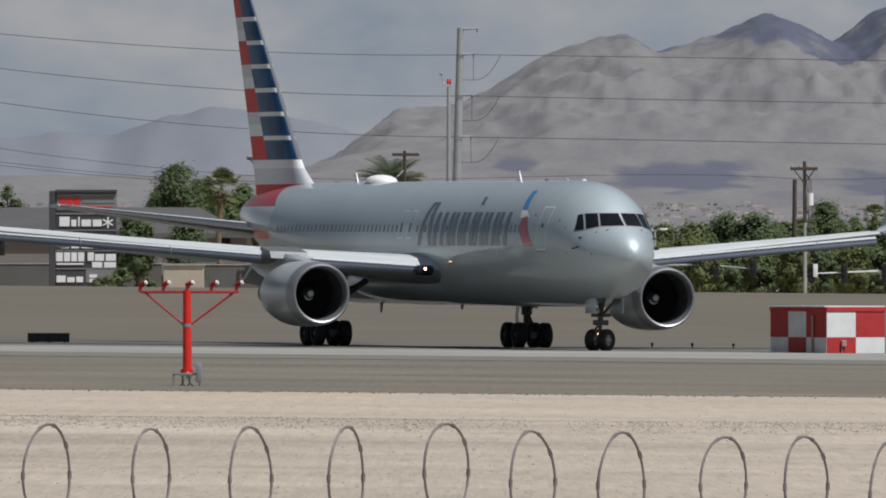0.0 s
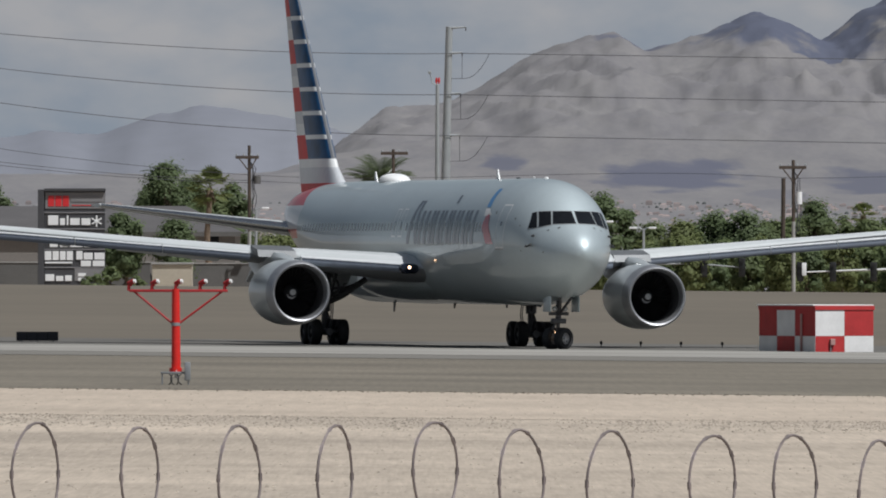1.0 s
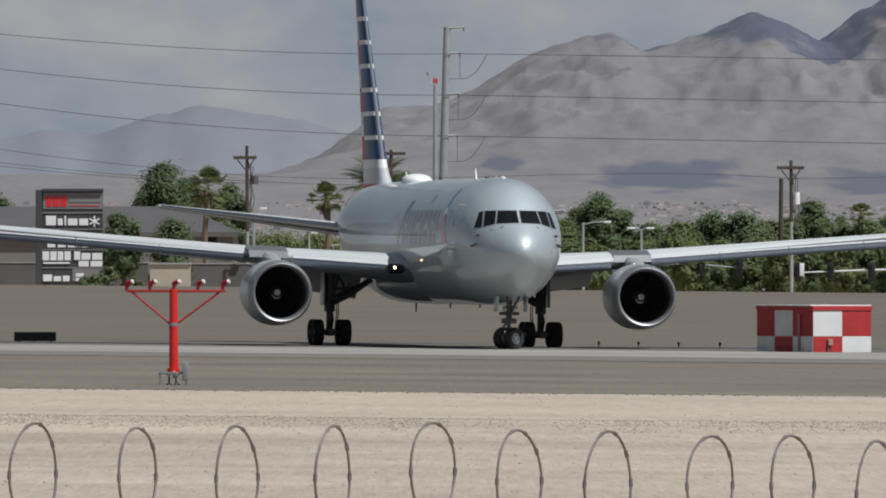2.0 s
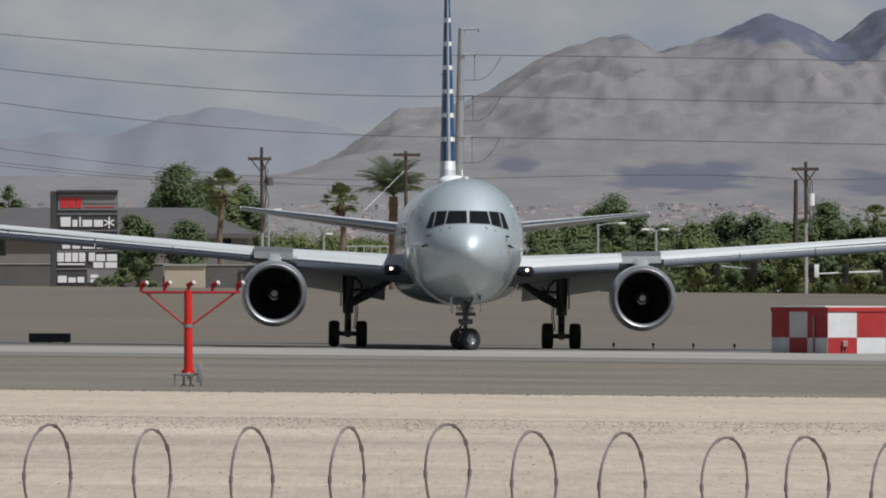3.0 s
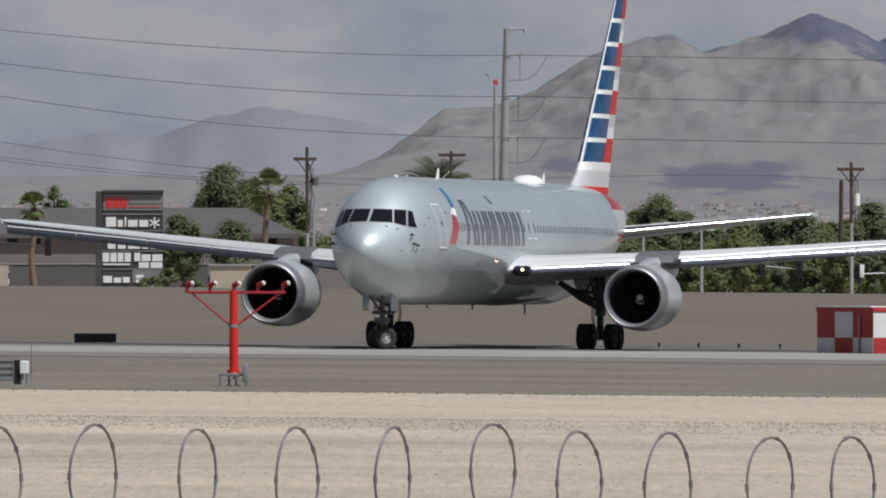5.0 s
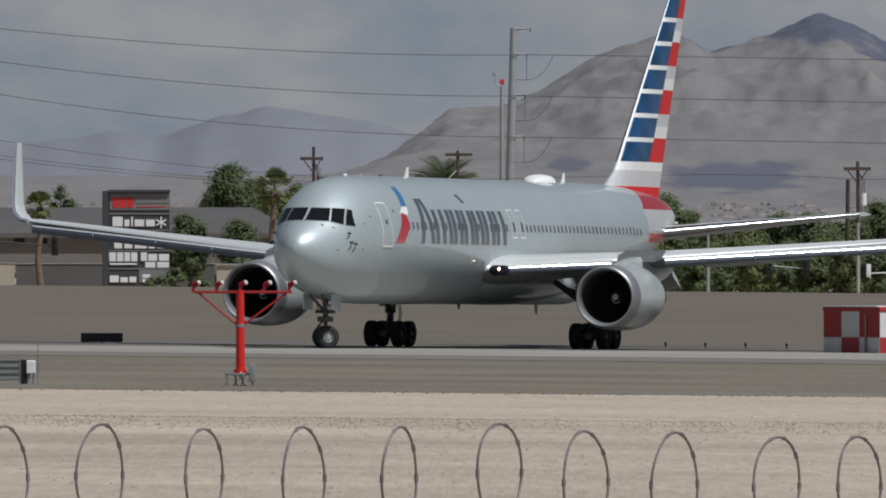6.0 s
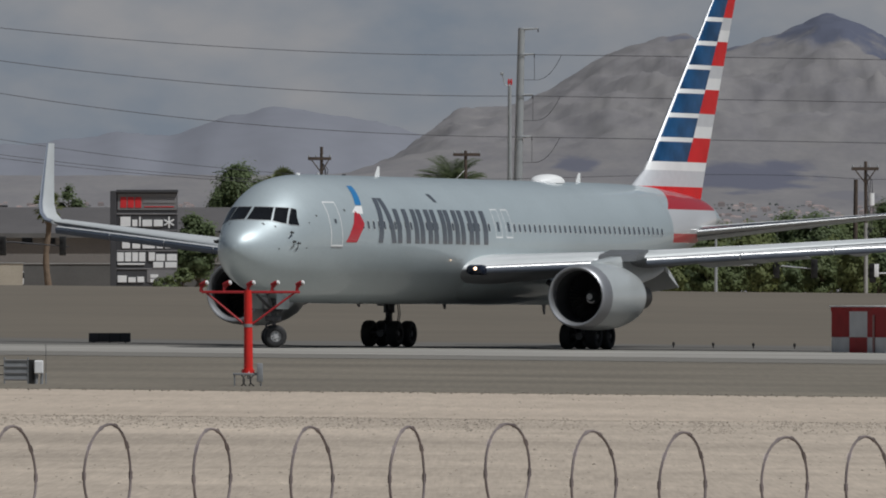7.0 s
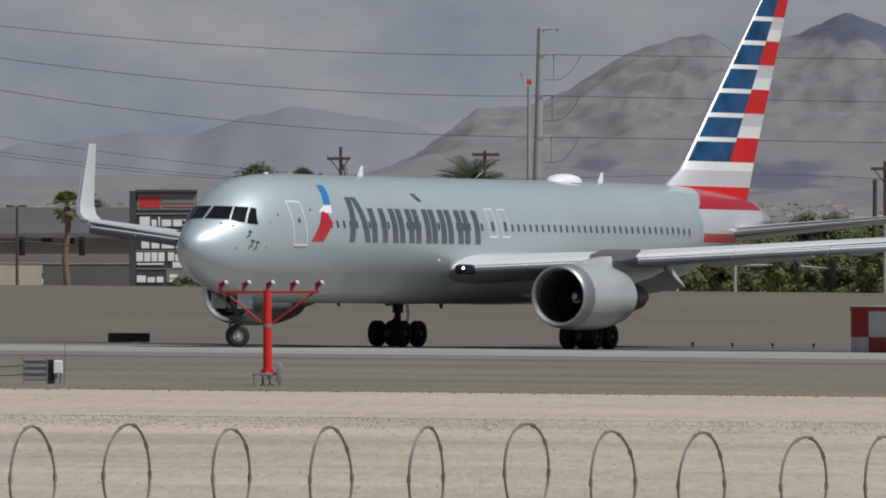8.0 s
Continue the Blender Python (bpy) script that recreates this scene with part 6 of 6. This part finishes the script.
def checker_shed():
    """Red and white chequered equipment shelter; each square is a painted sheet panel."""
    y0 = 581.0
    k = y0 / 24408
    xc = 16.16
    g = gz(xc, y0)
    H = (629 - 546) * k
    root = thing("equipment_shelter", "red and white chequered metal equipment shelter on the gravel", "shed", pose(xc, y0, g, 0, 0, 26))
    W, D = 2.77, 5.13          # long lit face to the right, the other to the left
    bm = bmesh.new()
    box(bm, 0.02, W - 0.02, 0.02, D - 0.02, -0.1, H - 0.02)
    part("shell", bm, DULLWHITE, root, smooth=False)
    def panel(x0, x1, ya, yb, z0, z1, red, name="panel"):
        bm = bmesh.new()
        box(bm, x0, x1, ya, yb, z0, z1, 0.008)
        part(name, bm, SAFETYRED if red else DULLWHITE, root, smooth=False)
    h = H * 0.655
    zmid = H - h
    for i in range(2):
        x0, x1 = i * W * 0.5, (i + 1) * W * 0.5
        panel(x0 + 0.004, x1 - 0.004, -0.012, 0.03, zmid + 0.004, H - 0.21, i == 1)
        panel(x0 + 0.004, x1 - 0.004, -0.012, 0.03, 0, zmid - 0.004, i == 0)
    for i, (a, b) in enumerate(((0, 0.36), (0.36, 0.68), (0.68, 1.0))):
        panel(-0.012, 0.03, a * D + 0.004, b * D - 0.004, zmid + 0.004, H - 0.09, i % 2 == 0)
        panel(-0.012, 0.03, a * D + 0.004, b * D - 0.004, 0, zmid - 0.004, i % 2 == 1)
    bm = bmesh.new()
    box(bm, -0.03, W + 0.04, -0.05, D + 0.04, H - 0.20, H - 0.02, 0.012)
    part("roof_edge", bm, SAFETYRED, root, "red painted roof edge", smooth=False)
    bm = bmesh.new()
    box(bm, -0.10, W + 0.02, 0.02, D + 0.06, H - 0.018, H + 0.035, 0.01)
    part("roof_sheet", bm, DULLWHITE, root, "pale roof sheet", smooth=False)
    bm = bmesh.new()
    box(bm, 0.66, 0.88, -0.16, -0.012, 0.30, 0.56, 0.02)
    part("meter_box", bm, METERPINK, root, "small faded pink meter box", smooth=False)
    bm = bmesh.new()
    tube(bm, [(0.70, -0.06, 0.0), (0.70, -0.06, 0.31)], 0.025, 8)
    part("conduit", bm, BOXGREY, root)
    bm = bmesh.new()
    box(bm, -0.09, -0.03, 1.10, 1.24, 0.05, 1.62, 0.02)
    part("door_post", bm, METERPINK, root, "faded pink door post", smooth=False)


METERPINK = mat("faded_pink_paint", (0.42, 0.24, 0.22), 0.6, vary=0.15, scale=6)
checker_shed()


def field_sign():
    x, y = -17.33, 606
    root = thing("taxiway_sign", "low dark taxiway sign seen from behind", "sign", Matrix.Translation((x, y, gz(x, y))))
    bm = bmesh.new()
    box(bm, -0.92, 0.92, -0.12, 0.12, 0.06, 0.46, 0.025)
    part("cabinet", bm, SIGNBODY, root, smooth=False)
    for s in (-0.46, 0, 0.46):
        bm = bmesh.new()
        box(bm, s - 0.012, s + 0.012, -0.135, -0.12, 0.08, 0.44)
        part("seam", bm, SIGNAL, root, smooth=False)
    for s in (-0.7, 0, 0.7):
        bm = bmesh.new()
        tube(bm, [(s, 0, -0.05), (s, 0, 0.08)], 0.04, 8)
        part("foot", bm, BOXGREY, root)


field_sign()

# edge lamps along the taxiway
x, y = 9.28, 612
lamp = thing("edge_light", "small dark taxiway edge light on a stem", "runway light", Matrix.Translation((x, y, gz(x, y))), "taxiway edge lights")
bm = bmesh.new()
tube(bm, [(0, 0, -0.05), (0, 0, 0.13)], 0.025, 8)
part("stem", bm, SIGNAL, lamp)
bm = bmesh.new()
tube(bm, [(0, 0, 0.12), (0, 0, 0.17), (0, 0, 0.24), (0, 0, 0.27)], [0.05, 0.065, 0.06, 0.03], 10)
part("lamp_cap", bm, SIGNAL, lamp)
for xx in (7.52, 11.06, 12.89):
    copy_thing(lamp, Matrix.Translation((xx, y, gz(xx, y))))


def power_unit():
    """Grey louvred cabinet beside a white one, with a whip aerial."""
    x, y = -12.79, 369
    g = gz(x, y)
    root = thing("equipment_cabinet", "grey louvred equipment rack beside a white cabinet", "cabinet", Matrix.Translation((x, y, g)))
    bm = bmesh.new()
    box(bm, -0.56, 0.04, 0.0, 0.4, 0.10, 0.66, 0.01)
    part("rack", bm, BOXGREY, root, smooth=False)
    for q in range(4):
        bm = bmesh.new()
        box(bm, -0.60, 0.06, -0.03, 0.0, 0.12 + 0.17 * q, 0.145 + 0.17 * q)
        part("rail", bm, SIGNGREY, root, smooth=False)
    for a in (-0.58, 0.05):
        bm = bmesh.new()
        tube(bm, [(a, 0, -0.05), (a, 0, 0.72)], 0.025, 6)
        part("leg", bm, BOXGREY, root)
    bm = bmesh.new()
    box(bm, 0.06, 0.24, -0.02, 0.4, 0.0, 0.66, 0.01)
    part("dark_box", bm, SIGNAL, root, smooth=False)
    bm = bmesh.new()
    box(bm, 0.22, 0.46, -0.1, 0.3, 0.28, 0.64, 0.03)
    part("white_box", bm, SIGNWHITE, root, "white electrical cabinet", smooth=False)
    for a in (0.27, 0.41):
        bm = bmesh.new()
        tube(bm, [(a, 0.0, -0.05), (a + 0.02, 0, 0.3)], 0.045, 6)
        part("conduit", bm, BOXGREY, root)
    bm = bmesh.new()
    tube(bm, [(0.53, 0, -0.05), (0.53, 0, 1.08)], 0.008, 5)
    part("aerial", bm, WIRE, root, "thin whip aerial")
    bm = bmesh.new()
    tube(bm, [(0.53, 0, -0.05), (0.53, 0, 0.3)], 0.02, 6)
    part("aerial_base", bm, BOXGREY, root)
    # cables that run off along the ground
    for z in (0.5, 0.26):
        bm = bmesh.new()
        tube(bm, [(-0.58, 0.05, z), (-1.2, 0.05, z - 0.03), (-2.2, 0.05, z + 0.02), (-3.4, 0.05, z)], 0.014, 5)
        part("cable", bm, TYRE, root)


power_unit()

def stones(name, label, spots, material):
    """Loose stones, each a small uneven wedge: x, y and half width."""
    rnd = random.Random(5)
    co, fa = [], []
    for x, y, w in spots:
        h = w * rnd.uniform(0.4, 0.9)
        z = gz(x, y) + 0.004
        n = len(co)
        co += [(x - w, y - w * 0.4, z), (x + w * 0.8, y - w, z), (x + w, y + w * 0.6, z), (x - w * 0.5, y + w, z),
               (x - w * 0.3, y - w * 0.2, z + h), (x + w * 0.4, y + w * 0.1, z + h * 0.8)]
        fa += [(n, n + 1, n + 5, n + 4), (n + 1, n + 2, n + 5), (n + 2, n + 3, n + 4, n + 5), (n + 3, n, n + 4)]
    me = bpy.data.meshes.new(name)
    me.from_pydata(co, [], fa)
    me.materials.append(material)
    tagged(new(name, me), label, "stones", kind="stuff")


def pebbles():
    rnd = random.Random(21)
    spots = []
    for k in range(1800):
        y = 150 + 195 * rnd.random() ** 1.25
        spots.append((rnd.uniform(-0.041, 0.037) * y, y, rnd.uniform(0.012, 0.036)))
    stones("loose_stones", "loose tan stones and clods on bare dirt", spots,
           island_vary(mat("pale_stone", (0.375, 0.325, 0.268), 0.95, vary=0.2, scale=2, fine=20), 0.8, 1.25))
    # a grader's windrow: a ragged line of greyer gravel, thick in some stretches and thin in others
    spots = []
    while len(spots) < 4200:
        x, u = rnd.uniform(-13, 12), rnd.random()
        thick = 0.5 + 0.9 * noise.noise(Vector((x * 0.28, 2, 8))) + 0.5 * noise.noise(Vector((x * 1.1, 5, 1)))
        if rnd.random() < thick * (1 - 0.75 * u):
            spots.append((x, 287 - 24 * u + 3.5 * noise.noise(Vector((x * 0.4, 0, 0))), rnd.uniform(0.008, 0.030)))
    stones("gravel_windrow", "ragged line of grey gravel across the dirt", spots,
           island_vary(mat("grey_stone", (0.284, 0.245, 0.202), 0.95, vary=0.2, scale=2, fine=20), 0.75, 1.3))
    # clods and dry tufts along the edge of the gravel
    spots = []
    for k in range(520):
        x = rnd.uniform(-17, 16)
        spots.append((x, 352 + 2.5 * noise.noise(Vector((x * 0.5, 3, 1))) + rnd.uniform(-2.5, 3.5), rnd.uniform(0.015, 0.045)))
    stones("edge_clods", "dark clods and gravel along the edge of the strip", spots,
           island_vary(mat("dark_clod", (0.160, 0.138, 0.110), 0.95, vary=0.2, scale=2, fine=20), 0.75, 1.3))


def island_vary(m, lo, hi):
    """Each loose piece a little lighter or darker than the next."""
    nt = m.node_tree
    b = nt.nodes["Principled BSDF"]
    src = b.inputs["Base Color"].links[0].from_socket
    geo, hsv, mr = (nt.nodes.new(k) for k in ("ShaderNodeNewGeometry", "ShaderNodeHueSaturation", "ShaderNodeMapRange"))
    mr.inputs[3].default_value, mr.inputs[4].default_value = lo, hi
    nt.links.new(geo.outputs["Random Per Island"], mr.inputs[0])
    nt.links.new(mr.outputs[0], hsv.inputs["Value"])
    nt.links.new(src, hsv.inputs["Color"])
    nt.links.new(hsv.outputs["Color"], b.inputs["Base Color"])
    return m


pebbles()

# ---- security fence with a razor coil on top, close to the camera ----
RAZOR = mat("rusty_razor_wire", (0.22, 0.185, 0.18), 0.6, 0.35, vary=0.35, scale=9, fine=60)
FY = 40.0
fence = thing("security_fence", "wire fence with a rusty razor wire coil along the top", "fence", Matrix.Translation((0, FY, gz(0, FY))))
bm = bmesh.new()
tube(bm, [(-1.9, 0.0, 2.125), (1.9, 0.0, 2.125)], 0.022, 8)
part("top_rail", bm, STEEL, fence)
for px in (-1.8, 0.0, 1.8):
    bm = bmesh.new()
    tube(bm, [(px, 0.03, -0.05), (px, 0.03, 2.14)], 0.03, 8)
    part("post", bm, STEEL, fence)
for k in range(10):
    bm = bmesh.new()
    tube(bm, [(-1.9, 0.0, 0.1 + 0.2 * k), (1.9, 0.0, 0.1 + 0.2 * k)], 0.004, 5)
    part("strand", bm, STEEL, fence)


def razor_loop(cx, top, width, h, lean):
    """One turn of the coil: a flat tape ring that stands nearly edge-on, with small barbs."""
    bm = bmesh.new()
    n = 40
    c = Vector((cx, 0, top - h / 2))
    pts = []
    for k in range(n):
        a = 2 * math.pi * k / n
        # rings of a clipped coil bulge a little unevenly
        r = 1 + 0.03 * math.sin(3 * a + cx * 7)
        pts.append(c + Vector((width / 2 * r * math.cos(a) + lean * math.sin(a) * h / 2, 0.13 * math.cos(a), h / 2 * r * math.sin(a))))
    tube(bm, pts + [pts[0]], 0.0042, 6, caps=False)
    for k in range(0, n, 4):
        p, d = pts[k], (pts[(k + 1) % n] - pts[k - 1]).normalized()
        o = d.cross(Vector((0, 1, 0))).normalized()
        for s in (-1, 1):
            bm.faces.new([bm.verts.new(q) for q in (p - d * 0.018, p + d * 0.018, p + o * s * 0.0058 + d * 0.010, p + o * s * 0.0058 - d * 0.010)])
    return part("razor_loop", bm, RAZOR, fence, smooth=False)


for u, v, w in ((-250, 760, 76), (-85, 757, 74), (83, 752, 78), (267, 757, 62), (443, 758, 72), (613, 757, 60), (790, 748, 78), (942, 764, 80), (1100, 768, 84),
                (1281, 772, 84), (1426, 772, 80), (1576, 785, 78), (1740, 780, 76)):
    s = FY / 24408
    razor_loop((u - 784) * s, 2.85 + (500 - v) * s - gz(0, FY), w * 1.0 * s, 0.295, 0.0)

# the airliner's way: seconds, x, y, degrees by which its nose points to the right of the camera
WAY = [(0.0, -0.733, 605.33, 18.89), (0.5, -0.436, 604.59, 16.61), (1.0, -0.171, 603.84, 13.94), (1.5, 0.055, 603.08, 10.97),
       (2.0, 0.235, 602.32, 7.79), (2.5, 0.366, 601.55, 4.47), (3.0, 0.445, 600.77, 1.10), (3.5, 0.470, 600.00, -2.27),
       (4.0, 0.441, 599.23, -5.59), (4.5, 0.359, 598.46, -8.83), (5.0, 0.227, 597.70, -11.94), (5.5, 0.048, 596.94, -14.91),
       (6.0, -0.173, 596.20, -17.74), (6.5, -0.428, 595.47, -20.41), (7.0, -0.710, 594.75, -22.94), (7.5, -1.011, 594.04, -25.34),
       (8.0, -1.318, 593.35, -27.65),]


def motions():
    a = math.degrees(math.atan(FALL + 0.003))
    walk(airliner, [(t, Matrix.Translation((x, y, gz(x, y) + 0.02)) @ pose(0, 0, 0, 0, a, 0) @ pose(0, 0, 0, 0, 0, h - 90)) for t, x, y, h in WAY])
    for ob, place, r, steer, track in wheels:
        rows = []
        for k in range(41):
            t = k * 0.2
            # turning to starboard: the port wheels roll further
            go = (1.55 + 0.1015 * track) * t if not steer else 2.8 * t
            rows.append((t, pose(*place, 0, 0, steer) @ pose(0, 0, 0, 0, math.degrees(go / r), 0)))
        walk(ob, rows)


motions()
